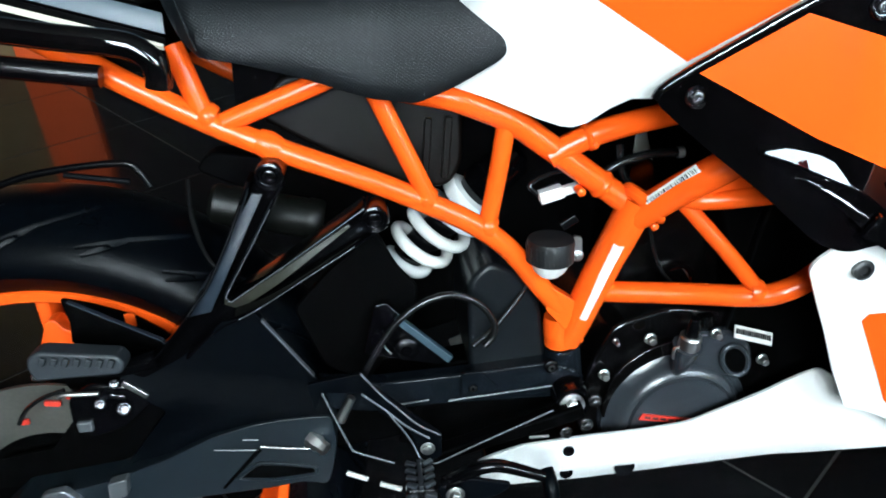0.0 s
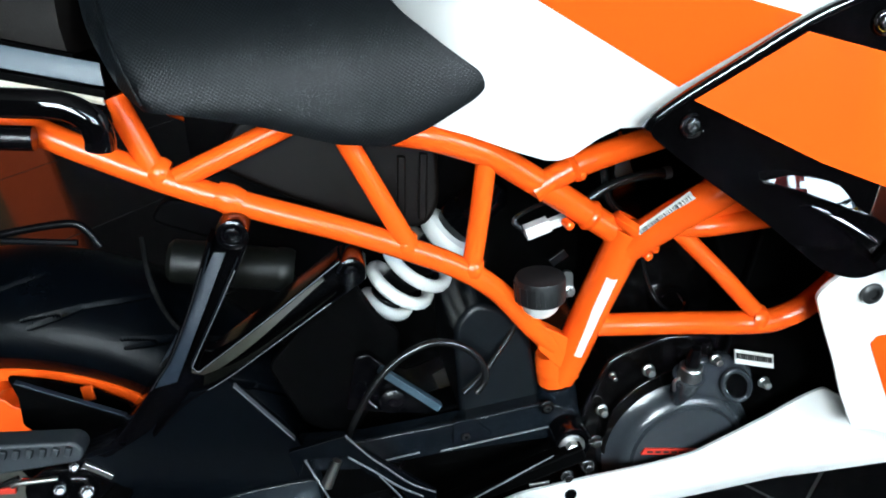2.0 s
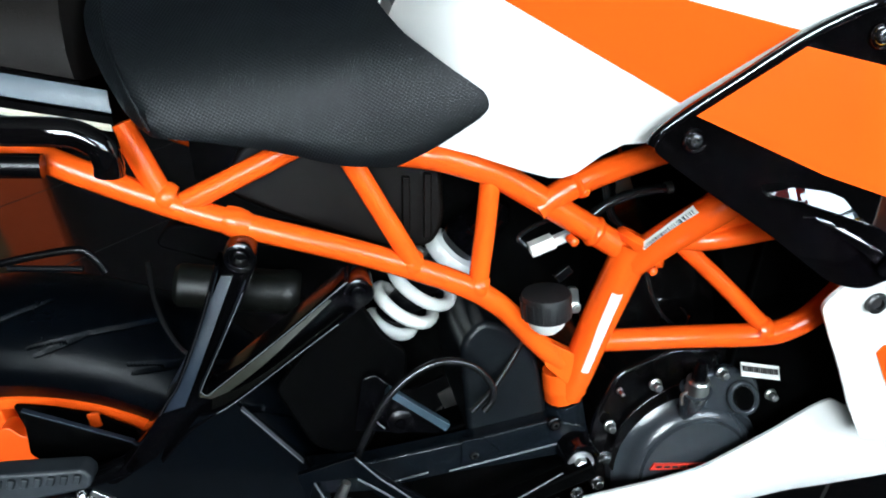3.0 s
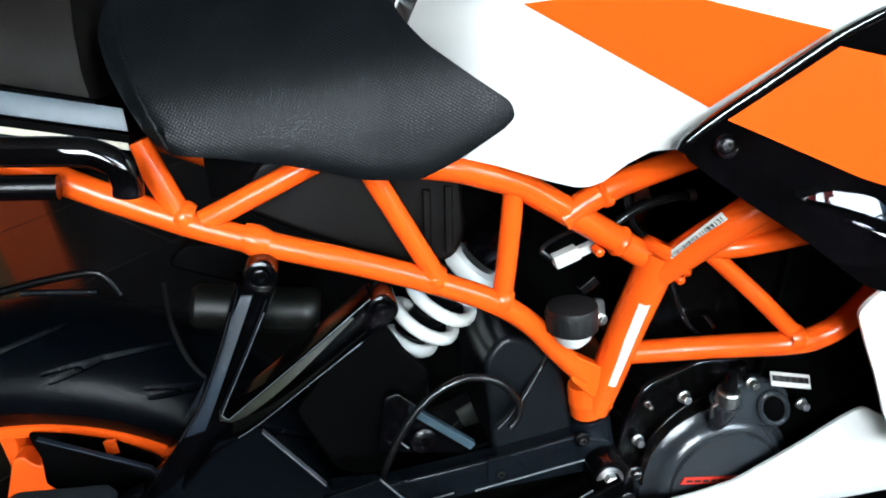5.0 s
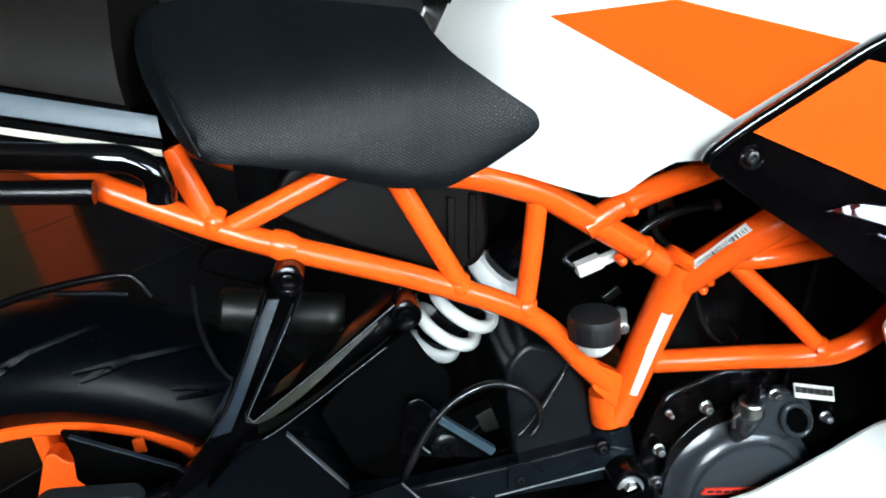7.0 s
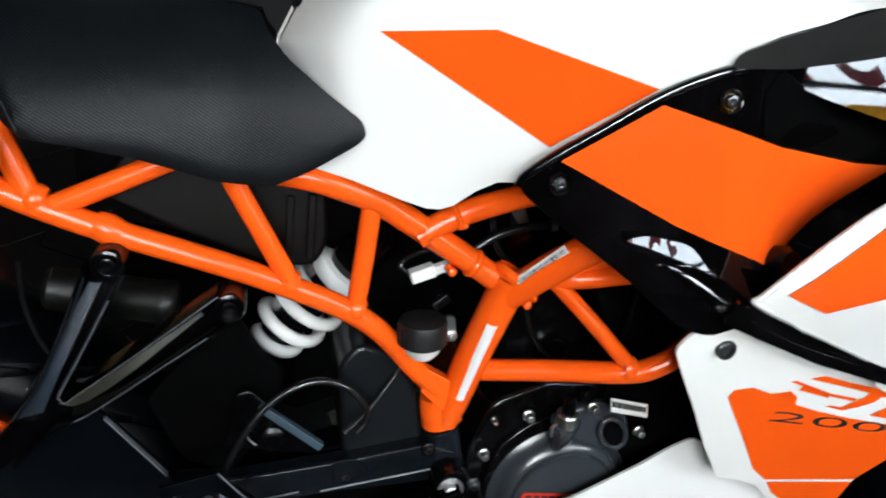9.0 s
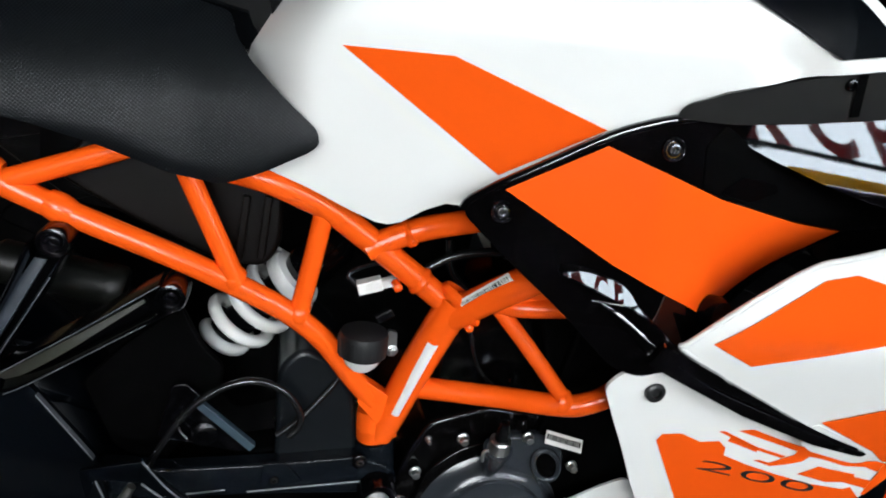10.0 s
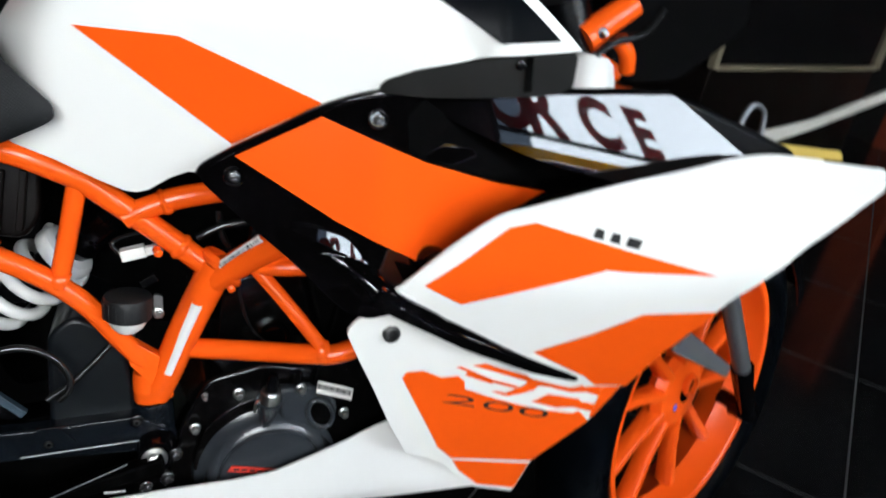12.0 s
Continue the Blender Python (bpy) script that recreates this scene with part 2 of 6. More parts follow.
def lathe(bm, profile, at, axis, seg=32):
    """Turns (radius, along) pairs about an axis through at."""
    axis = Vector(axis).normalized()
    u = axis.orthogonal().normalized()
    v = axis.cross(u)
    rings = []
    for r, h in profile:
        c = Vector(at) + axis * h
        if r < 1e-6:
            rings.append([bm.verts.new(c)])
        else:
            rings.append([bm.verts.new(c + r * (math.cos(a) * u + math.sin(a) * v)) for a in [2 * math.pi * k / seg for k in range(seg)]])
    for a, b in zip(rings, rings[1:]):
        for k in range(seg):
            j = (k + 1) % seg
            if len(a) == 1 and len(b) == 1:
                continue
            if len(a) == 1:
                bm.faces.new((a[0], b[k], b[j]))
            elif len(b) == 1:
                bm.faces.new((a[k], b[0], a[j]))
            else:
                bm.faces.new((a[k], b[k], b[j], a[j]))
    bmesh.ops.recalc_face_normals(bm, faces=bm.faces[:])
    return bm


def rounded(outline, r, n=4):
    """The outline with its corners rounded."""
    out, m = [], len(outline)
    for i, p in enumerate(outline):
        p, a, b = Vector(p), Vector(outline[i - 1]), Vector(outline[(i + 1) % m])
        k = min(r, (a - p).length * 0.45, (b - p).length * 0.45)
        s, e = p + (a - p).normalized() * k, p + (b - p).normalized() * k
        for j in range(n + 1):
            t = j / n
            out.append(tuple((1 - t) ** 2 * s + 2 * t * (1 - t) * p + t * t * e))
    return out


def prism(bm, outline, y0, y1):
    """An (x, z) outline drawn out from y0 to y1."""
    lo = [bm.verts.new((x, y0, z)) for x, z in outline]
    hi = [bm.verts.new((x, y1, z)) for x, z in outline]
    new_faces = [bm.faces.new(lo), bm.faces.new(hi[::-1])]
    for i in range(len(lo)):
        j = (i + 1) % len(lo)
        new_faces.append(bm.faces.new((lo[i], hi[i], hi[j], lo[j])))
    bmesh.ops.recalc_face_normals(bm, faces=bm.faces[:])
    return bm


def plate(outline, y0, y1):
    return prism(bmesh.new(), outline, y0, y1)


def sheet(outline, shape, step=0.02, lift=0.0, side=1, holes=()):
    """A skin over an (x, z) outline whose y follows shape(x, z); side -1 gives the far side's twin."""
    bm = bmesh.new()
    bm.faces.new([bm.verts.new((x, 0, z)) for x, z in outline])
    xs, zs = [p[0] for p in outline], [p[1] for p in outline]
    for axis, lo, hi in ((0, min(xs), max(xs)), (2, min(zs), max(zs))):
        count = int((hi - lo) / step)
        for k in range(1, count + 1):
            co, no = [0, 0, 0], [0, 0, 0]
            co[axis], no[axis] = lo + (hi - lo) * k / (count + 1), 1
            bmesh.ops.bisect_plane(bm, geom=bm.verts[:] + bm.edges[:] + bm.faces[:], dist=1e-6, plane_co=co, plane_no=no)
    for v in bm.verts:
        v.co.y = side * (shape(v.co.x, v.co.z) - lift)
    bm.normal_update()
    if side * sum(f.normal.y * f.calc_area() for f in bm.faces) > 0:
        bmesh.ops.reverse_faces(bm, faces=bm.faces[:])
    return bm


def block(bm, centre, size, m=None):
    verts = bmesh.ops.create_cube(bm, size=1.0)["verts"]
    bmesh.ops.transform(bm, matrix=Matrix.Translation(centre) @ (m or Matrix()) @ Matrix.Diagonal((*size, 1)), verts=verts)
    return bm


def box(centre, size, m=None):
    return block(bmesh.new(), centre, size, m)


def socket_bolt(parent, at, axis=(0, -1, 0), r=0.007, h=0.004, mat=None, name="socket_bolt", label=""):
    """A button-head bolt with a hexagon socket sunk into it."""
    bm = bmesh.new()
    lathe(bm, [(r, -0.002), (r, h * 0.5), (r * 0.85, h * 0.9), (r * 0.55, h), (r * 0.5, h), (r * 0.48, h * 0.15), (0, h * 0.15)], at, axis, 18)
    return part(name, bm, mat or BOLT_BLACK, parent, label)


def hex_bolt(parent, at, axis=(0, -1, 0), r=0.006, h=0.006, mat=None, label=""):
    """A flanged hexagon bolt."""
    bm = bmesh.new()
    lathe(bm, [(0, 0), (r * 1.45, 0), (r * 1.45, h * 0.2), (r * 1.1, h * 0.3), (0, h * 0.3)], at, axis, 20)
    lathe(bm, [(r, h * 0.3), (r, h * 0.92), (r * 0.86, h), (0, h)], at, axis, 6)
    return part("hex_bolt", bm, mat or STEEL, parent, label, bevel=0.0004)


# ---- the room ----
def wall_block(name, lo, hi, mat, label, category="wall"):
    c, s = [(a + b) / 2 for a, b in zip(lo, hi)], [b - a for a, b in zip(lo, hi)]
    return tagged(part(name, box(c, s), mat, None, bevel=0.004), label, category, kind="structure")


X0, X1, Y0, Y1, HIGH = -3.2, 5.0, -2.8, 2.9, 3.3
floor = wall_block("floor", (X0 - 0.15, Y0 - 0.15, -0.12), (X1 + 0.15, Y1 + 0.15, -0.0008), GROUT, "polished near-black floor tiles with thin grey joints", "floor")
wall_block("ceiling", (X0 - 0.15, Y0 - 0.15, HIGH), (X1 + 0.15, Y1 + 0.15, HIGH + 0.12), CEILING, "dim plain painted showroom ceiling", "ceiling")
wall_block("wall_north", (X0, Y1, 0), (X1, Y1 + 0.15, HIGH), WALL, "dark brown painted showroom back wall")
wall_block("wall_west", (X0 - 0.15, Y0, 0), (X0, Y1 + 0.15, HIGH), WALL, "dark brown painted showroom side wall")
wall_block("wall_east", (X1, Y0, 0), (X1 + 0.15, Y1 + 0.15, HIGH), WALL, "dark brown painted showroom side wall")
WZ0, WZ1 = 1.2, 2.9
OPENINGS = ((-0.6, 0.75), (1.22, 4.2))
wall_south = wall_block("wall_south", (X0, Y0 - 0.15, 0), (X1, Y0, WZ0), WALL, "dark brown wall below and round the shop windows")
for lo, hi in (((X0, Y0 - 0.15, WZ1), (X1, Y0, HIGH)), ((X0, Y0 - 0.15, WZ0), (OPENINGS[0][0], Y0, WZ1)), ((OPENINGS[0][1], Y0 - 0.15, WZ0), (OPENINGS[1][0], Y0, WZ1)), ((OPENINGS[1][1], Y0 - 0.15, WZ0), (X1, Y0, WZ1))):
    c, s = [(p + q) / 2 for p, q in zip(lo, hi)], [q - p for p, q in zip(lo, hi)]
    part("wall_section", box(c, s), WALL, wall_south)


def shop_window(name, x0, x1, label):
    w = tagged(new(name), label, "window", kind="structure")
    for x in (x0 + 0.025, x1 - 0.025):
        part("window_frame", box((x, Y0 - 0.06, (WZ0 + WZ1) / 2), (0.05, 0.06, WZ1 - WZ0)), BLACK, w, bevel=0.004)
    for z in (WZ0 + 0.02, WZ1 - 0.02):
        part("window_rail", box(((x0 + x1) / 2, Y0 - 0.06, z), (x1 - x0 - 0.1, 0.056, 0.04)), BLACK, w, bevel=0.004)
    pane = part("pane", box(((x0 + x1) / 2, Y0 - 0.07, (WZ0 + WZ1) / 2), (x1 - x0 - 0.1, 0.006, WZ1 - WZ0 - 0.08)), GLASS, w)
    pane.visible_shadow = False
    return w


shop_window("window_2", *OPENINGS[0], "wide shop window with a dark frame")
window = shop_window("window_1", *OPENINGS[1], "wide shop window with dark frame and red letters")
WX0, WX1 = OPENINGS[1]


def lettering(name, body, size, m, mat, parent, depth=0.001, sx=1.0, label="", bold=0.0):
    cu = bpy.data.curves.new(name, "FONT")
    cu.body, cu.size, cu.extrude, cu.align_x, cu.align_y = body, size, depth, "CENTER", "CENTER"
    cu.offset = bold
    ob = new(name, cu)
    cu.materials.append(mat)
    ob.parent, ob.matrix_basis = parent, m @ Matrix.Diagonal((sx, 1, 1, 1))
    if label:
        ob["label"] = label
    return ob


part("glass_stripe", box(((WX0 + WX1) / 2, Y0 - 0.062, WZ0 + 0.11), (WX1 - WX0 - 0.1, 0.002, 0.12)), YELLOW_FILM, window, "yellow vinyl stripe along the glass")
part("transom", box(((WX0 + WX1) / 2, Y0 - 0.06, WZ0 + 0.34), (WX1 - WX0 - 0.1, 0.05, 0.06)), BLACK, window, bevel=0.004)
for body, x in (("O", 1.40), ("R", 1.67), ("C", 2.18), ("E", 2.60)):
    lettering("window_letter", body, 0.95, pose(x, Y0 - 0.055, 1.90, 90, 0, 0), RED_FILM, window, 0.002, 0.50, "red vinyl capital on the glass", 0.04)

# The street outside.
tagged(part("ground", box((0.7, -7.2, -0.2), (30, 8.2, 0.12)), PAVING, None), "pale street paving outside the shop", "ground", kind="structure")
tagged(part("kerb", box((0.7, -4.3, -0.05), (20, 0.25, 0.2), None), YELLOW, None, bevel=0.02), "yellow painted kerb stone outside the shop", "kerb", kind="structure")

# Back wall furnishings that show past the motorcycle and in the floor.
tagged(part("tan_wall_panel", box((-1.9, Y1 - 0.03, 0.9), (1.28, 0.04, 1.8)), WALL_TAN, None, bevel=0.004), "tan wooden wall panel on the back wall", "panel", kind="structure")
tagged(part("banner", box((-1.125, Y1 - 0.031, 0.87), (0.26, 0.06, 1.74)), BANNER, None), "upright orange banner panel standing against the back wall", "banner")
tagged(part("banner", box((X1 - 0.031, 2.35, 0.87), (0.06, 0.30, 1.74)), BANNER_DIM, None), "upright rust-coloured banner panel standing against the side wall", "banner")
cabinet = tagged(new("display_cabinet"), "dark glazed display cabinet with a pale wooden frame", "cabinet")
cabinet.matrix_basis = pose(2.73, 1.70, 0, 0, 0, 17.7)
part("body", box((0.85, 0.26, 0.26), (1.7, 0.45, 0.52)), BROWN_BLACK, cabinet, bevel=0.006)
part("back_panel", box((0.85, 0.45, 0.95), (1.66, 0.03, 0.86)), BROWN_BLACK, cabinet, bevel=0.003)
for x in (0.0, 1.7):
    part("post", box((x, 0.03, 0.96), (0.035, 0.035, 0.88)), FRAME_PALE, cabinet, bevel=0.004)
for z in (0.525, 1.39):
    part("rail", box((0.85, 0.028, z), (1.66, 0.03, 0.022)), FRAME_PALE, cabinet, bevel=0.003)
part("glass", box((0.85, 0.04, 0.95), (1.65, 0.008, 0.82)), BLACK_GLOSS, cabinet, "dark reflecting glass")


# ---- the motorcycle, in its own axes: x forward, y away from the window, z up, wheels on z = 0 ----
bike = tagged(new("motorcycle"), "orange, white and black sports motorcycle parked on dark tiles", "motorcycle")
bike.matrix_basis = BIKE


def smooth_step(t):
    t = max(0.0, min(1.0, t))
    return t * t * (3 - 2 * t)


def tank_y(x, z):
    y = -0.170 - 0.33 * (min(x, 0.80) - 0.56) + 0.20 * max(0.0, x - 0.80) - 0.22 * (min(z, 0.79) - 0.72)
    back = x - 0.424 - 0.62 * max(0.0, z - 0.765)
    if back < 0.05 and z > 0.70:
        y *= 1 - 0.55 * ((0.05 - max(0.0, back)) / 0.05) ** 2
    if z > 0.79:
        y *= math.sqrt(max(0.0, 1 - ((z - 0.79) / 0.15) ** 2))
    d = (x - 0.710) * 0.79 + (z - 0.833) * 0.61
    e = (x - 0.700) * 0.507 + (z - 0.861) * 0.862
    if z > 0.765:
        y += 0.013 * smooth_step(d / 0.034) * (1 - smooth_step((e + 0.034) / 0.030)) * smooth_step((z - 0.765) / 0.02)
    return y


def fair_y(x, z):
    """Rear flank, hollow middle under the orange panel, and the bulged front that faces the window."""
    y = -0.200 - 0.28 * (x - 0.6)
    hollow = -0.2336 + 0.16 * (x - 0.72) + 8.0 * max(0.0, x - 0.76) * max(0.0, 0.675 - z)
    y += (hollow - y) * smooth_step((x - 0.69) / 0.06)
    return y


def bulge_y(x, z):
    return -0.246 - 0.089 * (x - 0.93) + 0.277 * (x - 0.93) ** 2 + 0.202 * (z - 0.74) + (z - 0.74) ** 2 + 0.45 * (x - 0.93) * (z - 0.74)


def wing_y(x, z):
    y = max(-0.262 - 0.15 * (x - 0.735), -0.292)
    t = max(0.0, 0.62 - z)
    y += t * t / 0.16 if t < 0.04 else 0.5 * (t - 0.02)
    if x > 1.05:
        y += min(0.12, (x - 1.05) ** 2 * 0.6)
    return y


def low_y(x, z):
    return -0.218 + 0.33 * max(0.0, 0.545 - z) - 0.08 * (x - 0.76)


def belly_y(x, z):
    return -0.125 - 0.13 * max(0.0, x - 0.76)


# ---- frame ----
def at_y(y, *xz):
    return [(x, y, z) for x, z in xz]


frame_part = part("frame", tube([(0.6031, -0.111, 0.565), (0.5747, -0.098, 0.4953), (0.5565, -0.088, 0.4433), (0.5456, -0.082, 0.4147)], (0.0165, 0.0145), 20), ORANGE, bike, "orange powder-coated steel trellis frame")


def frame_tube(pts, r, n=6):
    for s in (1, -1):
        part("frame_tube", tube([(x, s * y, z) for x, y, z in pts], r, 16, n), ORANGE, frame_part)


frame_tube([(0.06, -0.095, 0.772), (0.1632, -0.108, 0.7107), (0.202, -0.11, 0.6864), (0.2543, -0.112, 0.6562), (0.2986, -0.112, 0.6341), (0.37, -0.112, 0.6019), (0.4154, -0.11, 0.578), (0.4563, -0.107, 0.5534), (0.4878, -0.102, 0.5245), (0.5153, -0.095, 0.4846), (0.5375, -0.09, 0.4547)], 0.0098)
frame_tube(at_y(-0.112, (0.2285, 0.7225), (0.231, 0.712), (0.242, 0.670)), 0.0088)
frame_tube(at_y(-0.113, (0.372, 0.700), (0.332, 0.685), (0.258, 0.660)), 0.0085)
frame_tube(at_y(-0.113, (0.370, 0.700), (0.383, 0.666), (0.418, 0.580)), 0.0083)
frame_tube([(0.4859, -0.111, 0.6439), (0.4772, -0.109, 0.5978), (0.4666, -0.106, 0.5479)], 0.0083)
frame_tube([(0.4, -0.105, 0.676), (0.44, -0.112, 0.667), (0.4706, -0.112, 0.6542), (0.4909, -0.111, 0.6439), (0.5136, -0.109, 0.6261), (0.5636, -0.106, 0.5861), (0.5999, -0.108, 0.556)], 0.0112)
frame_tube([(0.5217, -0.109, 0.6099), (0.547, -0.11, 0.6221), (0.5812, -0.11, 0.6321), (0.68, -0.1, 0.645)], 0.0105)
frame_tube([(0.5975, -0.11, 0.5483), (0.6311, -0.134, 0.5801), (0.6656, -0.15, 0.6053), (0.7233, -0.165, 0.6477)], 0.0140)
frame_tube([(0.6338, -0.128, 0.5683), (0.6634, -0.14, 0.5695), (0.7415, -0.15, 0.5743)], 0.0085)
frame_tube([(0.6358, -0.128, 0.5656), (0.6687, -0.14, 0.5264), (0.7037, -0.15, 0.4817)], 0.0072)
frame_tube([(0.5718, -0.09, 0.4691), (0.6438, -0.119, 0.4732), (0.6953, -0.146, 0.4785), (0.7207, -0.152, 0.4824), (0.7512, -0.155, 0.4997), (0.8306, -0.14, 0.5499)], 0.0102)


def weld(at, axis, r, w=0.004):
    """A raised collar where tubes meet."""
    bm = bmesh.new()
    d = Vector(axis).normalized()
    lathe(bm, [(r * 0.9, -w), (r * 1.0, -w * 0.6), (r * 1.07, 0), (r * 1.0, w * 0.6), (r * 0.9, w)], at, d, 20)
    return part("weld_collar", bm, ORANGE, frame_part)


weld((0.6051, -0.111, 0.568), (0.55, 0, 0.83), 0.0185, 0.005)
weld((0.6129, -0.116, 0.5591), (0.85, 0, 0.5), 0.0165, 0.004)
weld((0.5698, -0.106, 0.581), (0.8, 0, -0.6), 0.0125, 0.004)
weld((0.5551, -0.11, 0.6251), (0.95, 0, 0.3), 0.0118, 0.003)
weld((0.2455, -0.111, 0.6655), (0.87, 0, -0.5), 0.0112, 0.006)
weld((0.4153, -0.11, 0.5824), (0.87, 0, -0.5), 0.0110, 0.006)
weld((0.4676, -0.106, 0.5509), (0.87, 0, -0.5), 0.0110, 0.006)
weld((0.2895, -0.112, 0.6391), (0.87, 0, -0.5), 0.0112, 0.010)
weld((0.6989, -0.148, 0.4837), (0.98, -0.05, -0.1), 0.0112, 0.006)
bm = bmesh.new()
lathe(bm, [(0.0150, 0.0), (0.0157, 0.0015), (0.0157, 0.012), (0.0162, 0.0135), (0.0157, 0.015), (0.0157, 0.026), (0.0145, 0.032), (0.0, 0.032)], (0.5403, -0.08, 0.4095), (-0.03, 0, 1), 28)
part("frame_foot", bm, ORANGE, frame_part)
for x, y, z in ((0.5592, -0.116, 0.62), (0.5494, -0.112, 0.5779), (0.6139, -0.12, 0.543), (0.5586, -0.085, 0.4157)):
    bm = bmesh.new()
    lathe(bm, [(0.0038, -0.006), (0.0038, 0.003), (0.002, 0.0045), (0, 0.0045)], (x, y, z), (0.2, -1, -0.2), 12)
    part("frame_lug", bm, ORANGE, frame_part)
part("frame_gusset", plate(rounded([(0.5267, 0.4819), (0.5523, 0.4629), (0.5417, 0.4334), (0.5214, 0.4587)], 0.004), -0.0990, -0.085), ORANGE, frame_part, bevel=0.002)

part("frame_gusset", plate(rounded([(0.6210, 0.5740), (0.6440, 0.6010), (0.7150, 0.6160), (0.7150, 0.5700), (0.6440, 0.5700)], 0.004), -0.142, -0.136), ORANGE, frame_part, bevel=0.002)

# Stickers on the frame
def frame_sticker(name, a, b, half, lift, mat, label):
    """A flat strip from a to b on the tube's near face."""
    a, b = Vector(a), Vector(b)
    d = (b - a).normalized()
    n = Vector((0, -1, 0.25))
    n = (n - d * n.dot(d)).normalized()
    s = d.cross(n)
    bm = bmesh.new()
    for o in (0, 0.0006):
        pass
    rows = []
    for t in (0, 1):
        p = a + (b - a) * t
        rows.append([bm.verts.new(p + s * half * k + n * (lift - 0.0025 * k * k)) for k in (-1, -0.5, 0, 0.5, 1)])
    for k in range(4):
        bm.faces.new((rows[0][k], rows[0][k + 1], rows[1][k + 1], rows[1][k]))
    bmesh.ops.recalc_face_normals(bm, faces=bm.faces[:])
    return part(name, bm, mat, frame_part, label, solid=0.0004)


frame_sticker("sticker", (0.5595, -0.0850, 0.4500), (0.5858, -0.1020, 0.5300), 0.0050, 0.0205, PAPER, "white paper sticker strip")
frame_sticker("barcode_label", (0.6100, -0.1140, 0.5700), (0.6440, -0.1355, 0.6040), 0.0042, 0.0178, PAPER, "cream bar-code label with small print")
rnd = random.Random(4)
p0, p1 = Vector((0.6100, -0.1140, 0.5700)), Vector((0.6440, -0.1355, 0.6040))
along = (p1 - p0).normalized()
face = Vector((0, -1, 0.25))
face = (face - along * face.dot(along)).normalized()
across = along.cross(face)
lie = Matrix((along, face, across)).transposed().to_4x4()
if across.z < 0:
    across = -across
bm = bmesh.new()
pos = 0.002
while pos < (p1 - p0).length - 0.002:
    w = rnd.choice((0.0004, 0.0007, 0.0012))
    block(bm, p0 + along * pos + face * 0.0181 + across * 0.0010, (w, 0.0004, 0.0040), lie)
    pos += w + rnd.choice((0.0006, 0.0009, 0.0014))
for k in range(12):
    block(bm, p0 + along * (0.004 + k * 0.0036) + face * 0.0172 - across * 0.0030, (0.0024, 0.0004, 0.0018), lie)
part("barcode_print", bm, PRINT, frame_part, smooth=False)

# ---- tank ----
TANK = [(0.4178, 0.6957), (0.442, 0.6765), (0.4707, 0.666), (0.5045, 0.6505), (0.5235, 0.6432), (0.533, 0.6424), (0.5425, 0.6455), (0.559, 0.658), (0.5735, 0.6652), (0.588, 0.665), (0.6275, 0.697), (0.6727, 0.7325), (0.6962, 0.742), (0.7195, 0.748), (0.7482, 0.7704), (0.794, 0.7834), (0.883, 0.795), (0.8276, 0.835), (0.7912, 0.8785), (0.7495, 0.8962), (0.6926, 0.9209), (0.6, 0.933), (0.5348, 0.9296), (0.5019, 0.8898), (0.466, 0.83), (0.4257, 0.7658), (0.4175, 0.7394)]
tank = part("tank_cover", sheet(TANK, tank_y, 0.007), WHITE, bike, "glossy white tank cover with an orange stripe", solid=0.003)
part("tank_cover", sheet(TANK, tank_y, 0.02, side=-1), WHITE, bike, solid=0.003)
part("orange_stripe", sheet([(0.4913, 0.7748), (0.5658, 0.7746), (0.6727, 0.7340), (0.6070, 0.6925)], tank_y, 0.012, 0.0006), ORANGE_GLOSS, tank, "flat orange decal")
part("vent_insert", sheet([(0.690, 0.8600), (0.7980, 0.7945), (0.8557, 0.8010), (0.8035, 0.8370), (0.7609, 0.8548), (0.7291, 0.8660)], tank_y, 0.007, 0.0040), GUARD_BLACK, tank, "black insert")
bm = bmesh.new()
lathe(bm, [(0.13, -0.1), (0.13, 0.0), (0.06, 0.012), (0, 0.014)], (0.60, 0, 0.925), (0, 0, 1), 32)
part("tank_top", bm, BLACK_PLASTIC, bike)
bm = bmesh.new()
sweep(bm, [Vector(p) for p in ((0.44, 0, 0.80), (0.60, 0, 0.83), (0.82, 0, 0.82))], (0.075, 0.16), 24)
part("tank_core", bm, BLACK_PLASTIC, bike, "black fuel tank under the cover")

# ---- seats ----
def lerp(table, x):
    for (a, u), (b, v) in zip(table, table[1:]):
        if x <= b:
            return u + (v - u) * max(0.0, (x - a) / (b - a))
    return table[-1][1]


LOW = [(0.217, 0.722), (0.230, 0.717), (0.328, 0.695), (0.374, 0.677), (0.405, 0.671), (0.425, 0.674), (0.445, 0.683), (0.470, 0.695), (0.479, 0.703)]
TOP = [(0.217, 0.812), (0.25, 0.820), (0.32, 0.811), (0.38, 0.800), (0.408, 0.785), (0.430, 0.758), (0.457, 0.733), (0.472, 0.719), (0.479, 0.710)]


